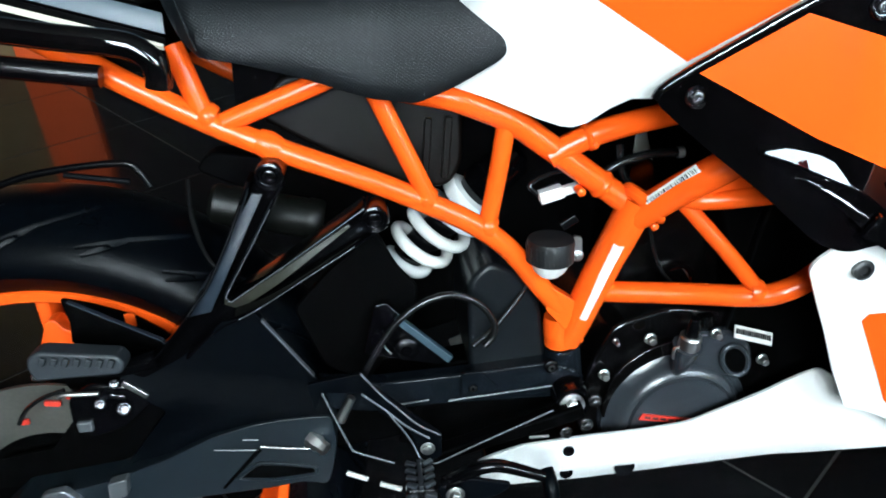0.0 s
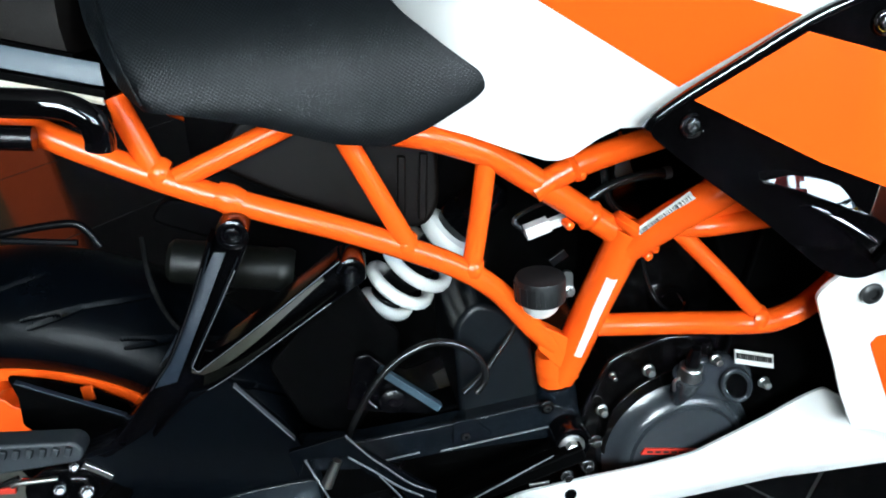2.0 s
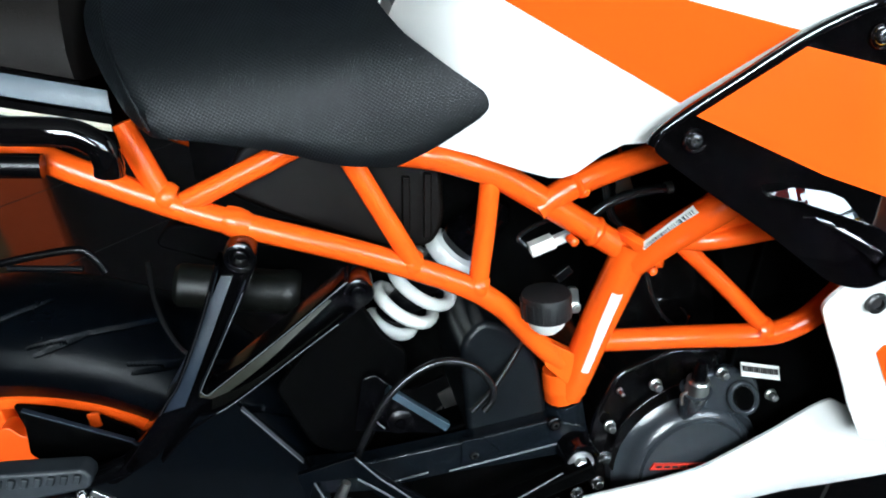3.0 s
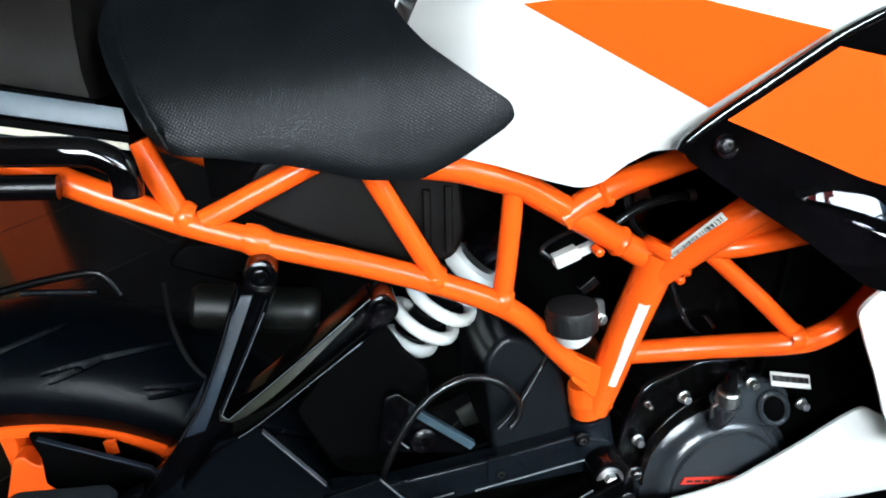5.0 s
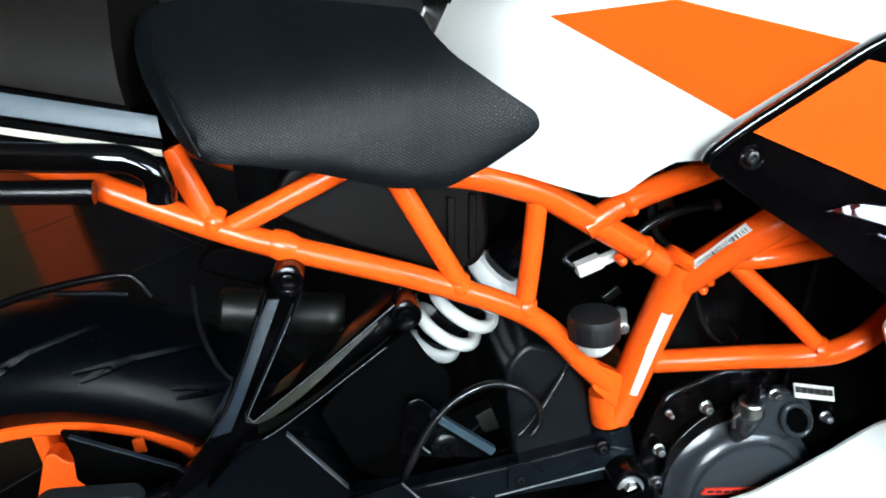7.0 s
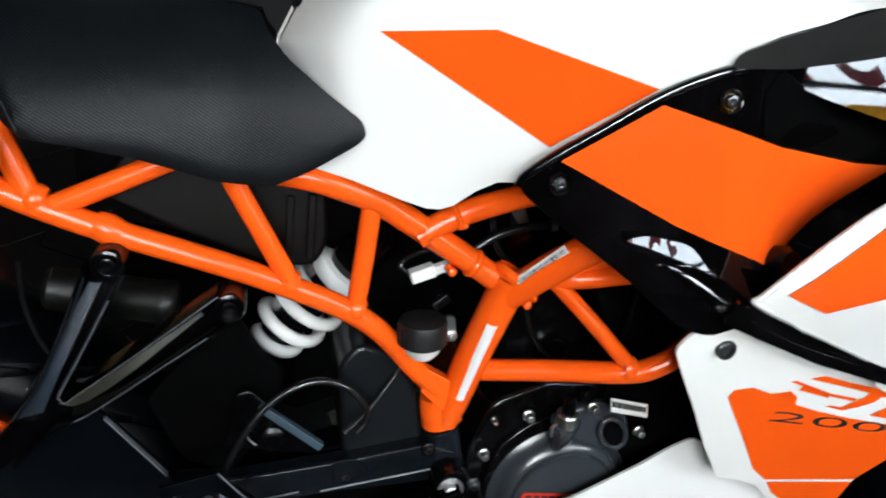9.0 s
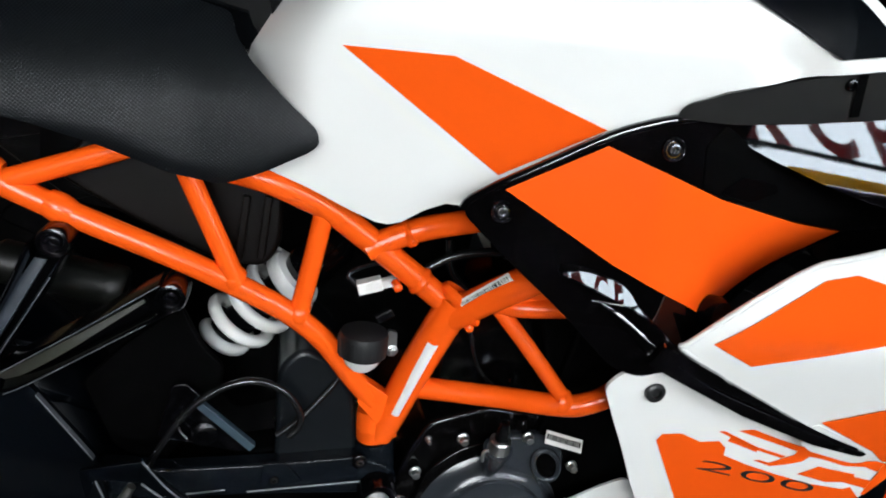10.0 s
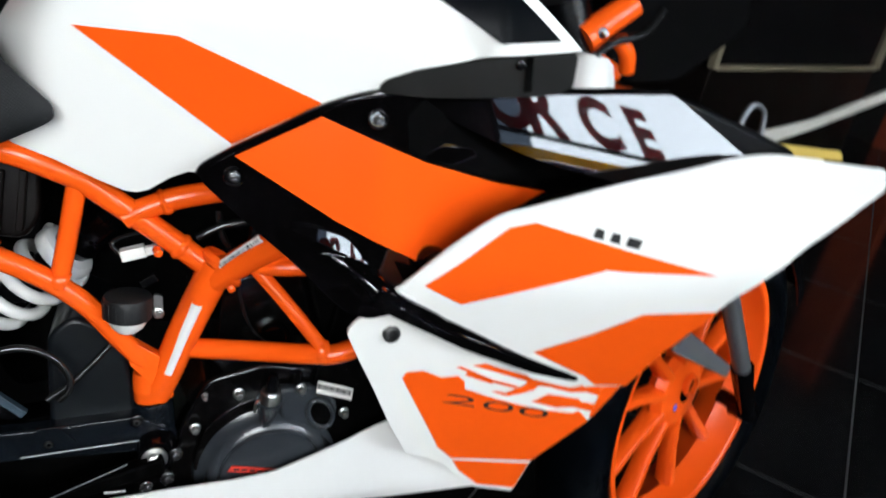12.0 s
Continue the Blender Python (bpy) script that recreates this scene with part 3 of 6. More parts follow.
def seat_half(x):
    zb, zt = lerp(LOW, x), lerp(TOP, x)
    front = max(0.0, min(1.0, (x - 0.39) / 0.08))
    back = max(0.0, min(1.0, (0.30 - x) / 0.065))
    wide = 0.152 + 0.016 * front
    zs = zb + (zt - zb) * 0.52
    pts = [(-wide + 0.022, zb - 0.001), (-wide + 0.004, zb), (-wide, zb + 0.004), (-wide - 0.002, zb + (zs - zb) * 0.35), (-wide + 0.002, zb + (zs - zb) * 0.8), (-wide + 0.012 - 0.004 * back, zs + 0.004)]
    inner = 0.52 + 0.36 * front
    for k, (f, h) in enumerate(((0.88, 0.35), (0.74, 0.66), (0.56, 0.87), (0.32, 0.97), (0.0, 1.0))):
        y = -wide * (f * (1 - front) + front * (inner + (1 - inner) * f))
        pts.append((y if f or not front else y * (1 - 0 * front), zs + 0.004 + (zt - zs - 0.004) * h))
    return pts


def loft(sections, cap=True):
    bm = bmesh.new()
    rows = [[bm.verts.new(p) for p in s] for s in sections]
    for a, b in zip(rows, rows[1:]):
        for k in range(len(a) - 1):
            bm.faces.new((a[k], a[k + 1], b[k + 1], b[k]))
    if cap:
        bm.faces.new(rows[0][::-1])
        bm.faces.new(rows[-1])
    bmesh.ops.remove_doubles(bm, verts=bm.verts[:], dist=1e-6)
    bmesh.ops.recalc_face_normals(bm, faces=bm.faces[:])
    return bm


def both_sides(half, x):
    """A whole cross-section from one side's (y, z) points."""
    return [(x, y, z) for y, z in half] + [(x, -y, z) for y, z in half[::-1]]


sections = []
for k in range(49):
    x = 0.217 + 0.262 * k / 48
    half = seat_half(x)
    if x < 0.229:
        s = (0.229 - x) / 0.012
        half = [(y * (1 - 0.03 * s * s), z - (z - 0.76) * 0.05 * s * s) for y, z in half]
    sections.append(both_sides(half, x))
# The back edge leans with the seat pad.
sections = [[(x + 0.030 * max(0.0, 1 - (z - 0.716) / 0.095) * max(0.0, min(1.0, (0.34 - x) / 0.12)), y, z) for x, y, z in s] for s in sections]
def seat_y(x, z):
    front = max(0.0, min(1.0, (x - 0.39) / 0.08))
    y = -0.152 - 0.014 * front + 0.10 * (max(0.0, z - 0.70) / 0.12) ** 2.4
    edge = x - (0.216 + 0.034 * max(0.0, min(1.0, (0.80 - z) / 0.083)))
    y += 0.014 * max(0.0, 1 - max(0.0, edge) / 0.010) ** 2
    return y + 0.004 * max(0.0, 1 - max(0.0, z - lerp(LOW, x)) / 0.012) ** 2


SEAT_EDGE = [(0.217, 0.811), (0.215, 0.795), (0.222, 0.772), (0.232, 0.748), (0.241, 0.728), (0.249, 0.716), (0.286, 0.708), (0.328, 0.695), (0.374, 0.677), (0.409, 0.671), (0.440, 0.683), (0.470, 0.699), (0.478, 0.705), (0.476, 0.716), (0.454, 0.735), (0.429, 0.759), (0.418, 0.776), (0.414, 0.790), (0.364, 0.802), (0.306, 0.812), (0.253, 0.820), (0.228, 0.818)]
sections = [[(x, y * 0.80, 0.69 + (z - 0.69) * 0.80) for x, y, z in s] for s in sections[5:-8]]
seat = part("seat_base", loft(sections), BLACK_PLASTIC, bike, "black seat base")
part("rider_seat", sheet(rounded(SEAT_EDGE, 0.006), seat_y, 0.008), SEAT, seat, "black textured vinyl rider seat cover", solid=0.004)
part("rider_seat", sheet(SEAT_EDGE, seat_y, 0.02, side=-1), SEAT, seat, solid=0.004)
part("seat_piping", sweep(bmesh.new(), spline([(x, seat_y(x, z) - 0.0006, z) for x, z in ((0.228, 0.806), (0.234, 0.782), (0.243, 0.754), (0.254, 0.719))], 6), 0.0011, 8), SEAT, seat)
bm = bmesh.new()
sections = []
for k in range(24):
    x = -0.16 + 0.366 * k / 23
    f = k / 23
    w = 0.088 + 0.020 * f
    zb, zt = 0.872 - 0.120 * f, 0.925 - 0.085 * f - 0.03 * (1 - f) ** 4
    half = [(-w + 0.02, zb), (-w, zb + 0.003), (-w - 0.001, zb + 0.02), (-w * 0.93, zb + (zt - zb) * 0.5), (-w * 0.75, zb + (zt - zb) * 0.85), (-w * 0.4, zt - 0.002), (0, zt)]
    sections.append(both_sides(half, x))
bm.free()
part("pillion_seat", loft(sections), PILLION, bike, "matt black pillion seat pad")
# Tail panels under the pillion seat
def tail_panel(z0, z1, y0, y1):
    bm = bmesh.new()
    rows = []
    for k in range(9):
        f = k / 8
        x = -0.14 + 0.366 * f
        drop = 0.118 * (1 - f)
        rows.append([bm.verts.new((x, y, z + drop)) for y, z in ((y0, z0), ((y0 + y1) / 2 - 0.001, (z0 + z1) / 2), (y1, z1))])
    for a, b in zip(rows, rows[1:]):
        for k in range(2):
            bm.faces.new((a[k], b[k], b[k + 1], a[k + 1]))
    bmesh.ops.recalc_face_normals(bm, faces=bm.faces[:])
    if sum(f.normal.y for f in bm.faces) > 0:
        bmesh.ops.reverse_faces(bm, faces=bm.faces[:])
    return bm


part("tail_trim", tail_panel(0.7305, 0.7455, -0.1170, -0.1135), TRIM_BLUE, bike, "satin blue-grey tail trim strip", solid=0.003)
part("tail_panel", tail_panel(0.7195, 0.7240, -0.1265, -0.125), CREAM, bike, "cream tail panel edge", solid=0.003)
part("tail_shell", tail_panel(0.706, 0.728, -0.119, -0.118), MATT_BLACK, bike, solid=0.02)
# Added black block that hides the far-side rail.
part("tail_blocker", plate([(-0.15, 0.815), (0.20, 0.700), (0.205, 0.752), (-0.15, 0.868)], -0.095, 0.095), MATT_BLACK, bike)
grab = part("grab_rail", tube([(-0.12, -0.15, 0.800), (0.0, -0.165, 0.770), (0.10, -0.17, 0.750), (0.165, -0.17, 0.737), (0.206, -0.17, 0.730), (0.2195, -0.169, 0.7250), (0.2285, -0.168, 0.716), (0.2300, -0.167, 0.706), (0.2285, -0.166, 0.6985)], 0.0092, 18, 8), BLACK_GLOSS, bike, "gloss black pillion grab rail")
part("grab_rail_stay", tube([(-0.05, -0.13, 0.742), (0.10, -0.135, 0.718), (0.178, -0.13, 0.704)], 0.0085, 16), BLACK_PLASTIC, bike)

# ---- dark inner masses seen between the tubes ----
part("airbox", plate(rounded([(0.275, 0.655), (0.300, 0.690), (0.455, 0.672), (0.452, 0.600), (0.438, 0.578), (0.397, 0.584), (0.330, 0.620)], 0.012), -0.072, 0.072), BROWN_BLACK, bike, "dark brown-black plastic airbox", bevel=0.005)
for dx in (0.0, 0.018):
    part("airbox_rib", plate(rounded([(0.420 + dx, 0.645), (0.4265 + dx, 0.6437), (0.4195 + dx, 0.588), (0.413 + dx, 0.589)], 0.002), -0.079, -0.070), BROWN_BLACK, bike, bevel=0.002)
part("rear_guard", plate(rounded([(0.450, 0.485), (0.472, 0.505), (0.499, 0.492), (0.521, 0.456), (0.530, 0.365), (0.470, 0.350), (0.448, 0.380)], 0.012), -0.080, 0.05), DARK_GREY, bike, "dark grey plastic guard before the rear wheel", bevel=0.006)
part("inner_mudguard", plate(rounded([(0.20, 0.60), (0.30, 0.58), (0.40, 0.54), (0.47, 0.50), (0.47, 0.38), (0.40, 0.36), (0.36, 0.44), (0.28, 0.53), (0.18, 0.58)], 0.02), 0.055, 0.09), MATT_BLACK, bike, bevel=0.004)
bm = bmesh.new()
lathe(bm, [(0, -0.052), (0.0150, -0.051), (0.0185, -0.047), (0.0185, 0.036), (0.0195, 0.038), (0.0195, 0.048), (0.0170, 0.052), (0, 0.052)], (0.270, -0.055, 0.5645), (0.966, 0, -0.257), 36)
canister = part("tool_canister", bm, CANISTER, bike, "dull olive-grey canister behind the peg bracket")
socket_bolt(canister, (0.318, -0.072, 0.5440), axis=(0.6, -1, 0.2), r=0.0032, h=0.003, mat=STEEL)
# Added near-black plate that stands for the darkness behind the tubes.
part("inner_fill_plate", plate(rounded([(0.42, 0.44), (0.44, 0.60), (0.475, 0.665), (0.56, 0.675), (0.66, 0.64), (0.64, 0.44)], 0.01), 0.045, 0.075), MATT_BLACK, bike)
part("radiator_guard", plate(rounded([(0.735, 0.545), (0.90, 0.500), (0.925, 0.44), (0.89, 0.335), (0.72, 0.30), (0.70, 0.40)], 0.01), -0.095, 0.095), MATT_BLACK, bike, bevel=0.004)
# Added plate: the shade under the seat as a black sheet.
part("undertray_shade", plate([(0.250, 0.655), (0.255, 0.735), (0.33, 0.715), (0.33, 0.655)], -0.02, 0.04), MATT_BLACK, bike)
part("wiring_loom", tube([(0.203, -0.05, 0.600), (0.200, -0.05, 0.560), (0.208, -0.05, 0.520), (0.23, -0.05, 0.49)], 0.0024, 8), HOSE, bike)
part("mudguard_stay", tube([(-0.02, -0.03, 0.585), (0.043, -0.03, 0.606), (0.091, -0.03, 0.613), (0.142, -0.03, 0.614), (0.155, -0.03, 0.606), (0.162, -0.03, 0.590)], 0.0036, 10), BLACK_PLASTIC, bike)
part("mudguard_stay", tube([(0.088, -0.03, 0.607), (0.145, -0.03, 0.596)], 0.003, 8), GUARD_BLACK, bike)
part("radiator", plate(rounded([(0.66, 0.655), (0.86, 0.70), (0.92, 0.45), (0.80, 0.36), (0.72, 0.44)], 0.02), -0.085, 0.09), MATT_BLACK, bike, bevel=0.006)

# ---- engine ----
engine = part("engine", plate(rounded([(0.545, 0.345), (0.560, 0.405), (0.582, 0.448), (0.640, 0.462), (0.720, 0.445), (0.765, 0.410), (0.775, 0.350), (0.70, 0.27), (0.57, 0.27)], 0.012), -0.108, 0.11), ENGINE_BLACK, bike, "black cast engine with dark grey clutch cover", bevel=0.005)
part("cylinder", plate(rounded([(0.59, 0.44), (0.60, 0.54), (0.68, 0.56), (0.72, 0.44)], 0.01), -0.075, 0.075), ENGINE_BLACK, engine, bevel=0.004)
# The engine sits well inside the frame.
engine.matrix_basis = Matrix.Translation((-0.0138, 0.0282, -0.0414)) @ Matrix.Scale(1.045, 4)
bm = bmesh.new()
cover_axis = Vector((0, -1, 0))
lathe(bm, [(0.0, 0.024), (0.0520, 0.024), (0.0535, 0.0215), (0.0550, 0.0225), (0.060, 0.021), (0.0645, 0.016), (0.067, 0.012), (0.076, 0.008), (0.078, 0.0)], (0.6457, -0.108, 0.342), cover_axis, 56)
bmesh.ops.bisect_plane(bm, geom=bm.verts[:] + bm.edges[:] + bm.faces[:], plane_co=(0, 0, 0.304), plane_no=(0, 0, 1), clear_inner=True)
part("clutch_cover", bm, ENGINE, engine, "dark grey round clutch cover")
part("engine_cover", plate(rounded([(0.566, 0.350), (0.580, 0.400), (0.612, 0.424), (0.660, 0.434), (0.705, 0.424), (0.735, 0.395), (0.742, 0.34), (0.64, 0.28)], 0.016), -0.117, -0.100), ENGINE_BLACK, engine, bevel=0.002)
part("sensor_boss", tube([(0.6385, -0.124, 0.400), (0.6390, -0.136, 0.420), (0.6392, -0.144, 0.441)], (0.0050, 0.0135), 22), ENGINE, engine)
part("cover_boss", plate(rounded([(0.648, 0.440), (0.690, 0.440), (0.712, 0.424), (0.716, 0.400), (0.690, 0.385), (0.655, 0.400)], 0.010), -0.125, -0.11), ENGINE, engine, bevel=0.005)
oval = [(0.6950 + 0.0128 * math.cos(a) - 0.0040 * math.sin(a), 0.4085 + 0.0165 * math.sin(a)) for a in (2 * math.pi * k / 28 for k in range(28))]
part("oil_filler_neck", sweep(bmesh.new(), [Vector((x, -0.1275, z)) for x, z in oval + oval[:1]], 0.0030, 10, ends=False), ENGINE, engine, "dark grey oil filler rim")
# Nearly flush black plate: the hollow's darkness is put into its colour.
part("filler_recess_shade", plate(oval, -0.1285, -0.112), MATT_BLACK, engine, "oil filler recess, its shade painted black")
bm = bmesh.new()
lathe(bm, [(0.0078, 0), (0.0078, 0.010), (0.0062, 0.011), (0.0062, 0.024), (0.004, 0.032), (0, 0.032)], (0.6392, -0.145, 0.4400), (0.05, -0.2, 1), 18)
part("sensor", bm, BLACK_PLASTIC, engine)
bm = bmesh.new()
lathe(bm, [(0.0, 0.0), (0.0102, 0.0), (0.0104, 0.0015), (0.0098, 0.0030), (0.0098, 0.0115), (0.0085, 0.0130), (0, 0.0130)], (0.6392, -0.145, 0.4400), (0.05, -0.2, 1), 24)
part("sensor_collar", bm, STEEL, engine, "bright zinc sensor collar")
part("sensor_stay", tube([(0.6300, -0.147, 0.4420), (0.6255, -0.146, 0.4380), (0.6250, -0.146, 0.4290)], 0.0016, 8), STEEL, engine)
for x, y, z, r in ((0.571, -0.114, 0.3992, 0.0039), (0.612, -0.122, 0.4385, 0.0041), (0.6734, -0.126, 0.4397, 0.0038), (0.7185, -0.132, 0.4105, 0.0038), (0.580, -0.118, 0.437, 0.0022)):
    hex_bolt(engine, (x, y, z), r=r, h=0.009)
part("cover_post", tube([(0.672, -0.112, 0.434), (0.671, -0.112, 0.452)], (0.0075, 0.006), 16), ENGINE_BLACK, engine)
part("breather_rod", tube([(0.690, -0.106, 0.450), (0.730, -0.106, 0.4435)], 0.0012, 8), STEEL, engine, "thin bright rod")
part("engine_label", box((0.7077, -0.132, 0.4366), (0.040, 0.0012, 0.0125), Matrix.Rotation(radians(19), 4, "Y") @ Matrix.Rotation(radians(-35), 4, "X")), PAPER, engine, "white bar-code label")
bm = bmesh.new()
for k in range(16):
    block(bm, (0.6905 + k * 0.0022, -0.1335, 0.4440 - k * 0.00075), (0.0009 if k % 3 else 0.0015, 0.0008, 0.005), Matrix.Rotation(radians(19), 4, "Y") @ Matrix.Rotation(radians(-35), 4, "X"))
part("label_print", bm, PRINT, engine, smooth=False)
part("emblem", plate([(0.6012, 0.3560), (0.6055, 0.3618), (0.6660, 0.3475), (0.6640, 0.3415)], -0.1335, -0.131), RED, engine, "narrow red emblem strip")
bm = bmesh.new()
for k in range(7):
    block(bm, (0.610 + k * 0.0078, -0.1337, 0.3572 - k * 0.00184), (0.0058, 0.0006, 0.0022), Matrix.Rotation(radians(13), 4, "Y"))
part("emblem_bars", bm, PRINT, engine, smooth=False)
bm = bmesh.new()
lathe(bm, [(0.0175, -0.02), (0.0175, 0.002), (0.0165, 0.004), (0.0135, 0.004), (0.012, 0.002), (0.0, 0.003)], (0.651, -0.082, 0.478), (0, -1, 0.15), 30)
part("spark_cap", bm, BLACK_GLOSS, engine)
part("wire", tube([(0.612, -0.105, 0.545), (0.617, -0.105, 0.521), (0.626, -0.104, 0.499), (0.642, -0.098, 0.481), (0.654, -0.09, 0.476)], 0.0022, 8), HOSE, engine)
part("breather_hose", tube([(0.575, -0.07, 0.585), (0.598, -0.07, 0.597), (0.627, -0.07, 0.602), (0.658, -0.07, 0.601)], 0.0045, 10), HOSE, engine)
part("breather_hose", tube([(0.596, -0.06, 0.611), (0.602, -0.06, 0.579), (0.628, -0.06, 0.553)], 0.004, 10), HOSE, engine)
part("hose_clip", lathe(bmesh.new(), [(0.0042, -0.003), (0.0056, -0.003), (0.0056, 0.003), (0.0042, 0.003)], (0.651, -0.07, 0.6013), (1, 0, 0), 16), STEEL, engine, "bright hose clip")
part("relay_box", plate([(0.749, 0.498), (0.786, 0.492), (0.786, 0.476), (0.751, 0.480)], -0.09, -0.07), MATT_BLACK, engine, bevel=0.002)
part("wire_clip", tube([(0.697, -0.088, 0.508), (0.705, -0.088, 0.507), (0.712, -0.088, 0.504)], 0.0012, 6), STEEL, engine)
part("yellow_tag", box((0.712, -0.087, 0.512), (0.006, 0.002, 0.003), Matrix.Rotation(radians(15), 4, "Y")), AMBER, engine)

# ---- shock absorber ----
top_s, low_s = Vector((0.4916, -0.0180, 0.5740)), Vector((0.3825, 0.0104, 0.4677))
axis_s = (low_s - top_s).normalized()
u_s = (Vector((0, -1, 0)) + axis_s * axis_s.y).normalized()
v_s = axis_s.cross(u_s)
shock = part("shock_absorber", sweep(bmesh.new(), [top_s, low_s], 0.017, 20), BLACK, bike, "white coil spring on a black shock absorber")
coil, turns = [], 4.0
start, length = 0.042, 0.104
for k in range(int(turns * 24) + 1):
    a = 2 * math.pi * k / 24 + 2.2
    f = k / (turns * 24)
    r = 0.0310 - 0.002 * f - 0.013 * max(0, f - 0.75) / 0.25
    coil.append(top_s + axis_s * (start + length * f) + r * (math.cos(a) * u_s + math.sin(a) * v_s))
bm = lathe(bmesh.new(), [(0.0, 0.128), (0.0130, 0.128), (0.0165, 0.132), (0.0165, 0.140), (0.0120, 0.144), (0.0120, 0.158), (0.0, 0.158)], top_s, axis_s, 24)
part("lower_seat", bm, GREY_METAL, shock, "grey metal lower spring seat")
part("coil_spring", sweep(bmesh.new(), coil, 0.0064, 14), WHITE_SATIN, shock, "white painted coil spring")
bm = bmesh.new()
lathe(bm, [(0.012, -0.03), (0.021, -0.02), (0.021, 0.004), (0.023, 0.006), (0.023, 0.022), (0.020, 0.028), (0.018, 0.035)], top_s, axis_s, 28)
part("spring_seat", bm, BLACK, shock)
bm = bmesh.new()
lathe(bm, [(0.018, 0.032), (0.0275, 0.034), (0.0305, 0.038), (0.0305, 0.046), (0.026, 0.049)], top_s, axis_s, 36)
part("preload_ring", bm, WHITE_SATIN, shock)

# ---- brake fluid reservoir ----
RES = Vector((0.5225, -0.112, 0.515))
bm = bmesh.new()
lathe(bm, [(0.0203, 0.0), (0.0212, 0.001), (0.0212, 0.0195), (0.0203, 0.0215), (0.0180, 0.0222), (0.0, 0.0215)], RES, (0.04, -0.04, 1), 40)
reservoir = part("brake_reservoir_cap", bm, CAP_BLACK, bike, "ribbed black cap on a white brake fluid reservoir")
bm = bmesh.new()
lathe(bm, [(0.0, -0.0150), (0.0090, -0.0145), (0.0145, -0.009), (0.0185, 0.0)], RES, (0.04, -0.04, 1), 30)
part("reservoir_body", bm, WHITE_SATIN, reservoir, "translucent white reservoir cup")
for k in range(18):
    a = 2 * math.pi * k / 18
    part("cap_rib", box(RES + Vector((0.0210 * math.cos(a), 0.0210 * math.sin(a), 0.0095)), (0.0014, 0.0042, 0.0165), Matrix.Rotation(a, 4, "Z")), CAP_BLACK, reservoir, bevel=0.0005)
part("reservoir_hose", tube([(0.5215, -0.108, 0.504), (0.5190, -0.074, 0.488), (0.4950, -0.084, 0.462), (0.4700, -0.096, 0.441), (0.4500, -0.104, 0.430)], 0.0030, 10), HOSE, reservoir)
part("reservoir_bracket", plate(rounded([(0.545, 0.535), (0.553, 0.533), (0.553, 0.510), (0.545, 0.510)], 0.003), -0.108, -0.104), STEEL, reservoir)
hex_bolt(reservoir, (0.549, -0.109, 0.516), r=0.0035, h=0.005)
part("reservoir_clip", box((0.541, -0.105, 0.548), (0.016, 0.008, 0.008), Matrix.Rotation(radians(-30), 4, "Y")), BLACK_PLASTIC, reservoir, bevel=0.001)
connector = part("connector_plug", box((0.528, -0.092, 0.571), (0.022, 0.012, 0.011), Matrix.Rotation(radians(-14), 4, "Y")), PAPER, bike, "white electrical connector plug", bevel=0.001)
part("connector_sleeve", box((0.546, -0.092, 0.5745), (0.016, 0.008, 0.008), Matrix.Rotation(radians(-14), 4, "Y")), PAPER, connector, bevel=0.001)
part("connector_wire", tube([(0.517, -0.092, 0.570), (0.510, -0.088, 0.580), (0.53, -0.085, 0.588), (0.56, -0.08, 0.59)], 0.0022, 8), HOSE, connector)

# ---- brake hose loop ----
part("brake_hose", tube([(0.340, -0.114, 0.398), (0.3475, -0.112, 0.4184), (0.3720, -0.110, 0.4560), (0.3940, -0.108, 0.4755), (0.4160, -0.107, 0.4852), (0.4370, -0.106, 0.4858), (0.4575, -0.106, 0.4750), (0.4700, -0.106, 0.4560), (0.4700, -0.107, 0.4410), (0.4610, -0.108, 0.4310)], 0.0033, 12, 8), HOSE, bike, "black rubber brake hose loop")

# ---- passenger peg bracket ----
def bar_outline(a, b, wa, wb):
    a, b = Vector(a), Vector(b)
    s = Vector((-(b - a).y, (b - a).x)).normalized()
    return [tuple(a + s * wa), tuple(b + s * wb), tuple(b - s * wb), tuple(a - s * wa)]


YOKE = [(0.2735, 0.6170), (0.2505, 0.5710), (0.2265, 0.5300), (0.2145, 0.5155), (0.1780, 0.4720), (0.1500, 0.4500), (0.1320, 0.4440), (0.1480, 0.4340), (0.1850, 0.4520), (0.2274, 0.4885), (0.2630, 0.5045), (0.3735, 0.5670), (0.3625, 0.5870), (0.2530, 0.5200), (0.2445, 0.5150), (0.2415, 0.5220), (0.2985, 0.6110), (0.2900, 0.6180)]
bracket = part("peg_bracket", plate(rounded(YOKE, 0.004), -0.1130, -0.1060), BLACK, bike, "satin black forged passenger peg bracket", bevel=0.0015)
RIMS = (
    [(0.2735, 0.6170), (0.2505, 0.5710), (0.2265, 0.5300), (0.2145, 0.5155), (0.1900, 0.4865), (0.1650, 0.4610)],
    [(0.2985, 0.6110), (0.2700, 0.5660), (0.2425, 0.5235), (0.2408, 0.5178), (0.2440, 0.5145), (0.2500, 0.5178), (0.3060, 0.5515), (0.3625, 0.5870)],
    [(0.3735, 0.5670), (0.3180, 0.5356), (0.2630, 0.5045), (0.2274, 0.4885), (0.1980, 0.4640)],
)
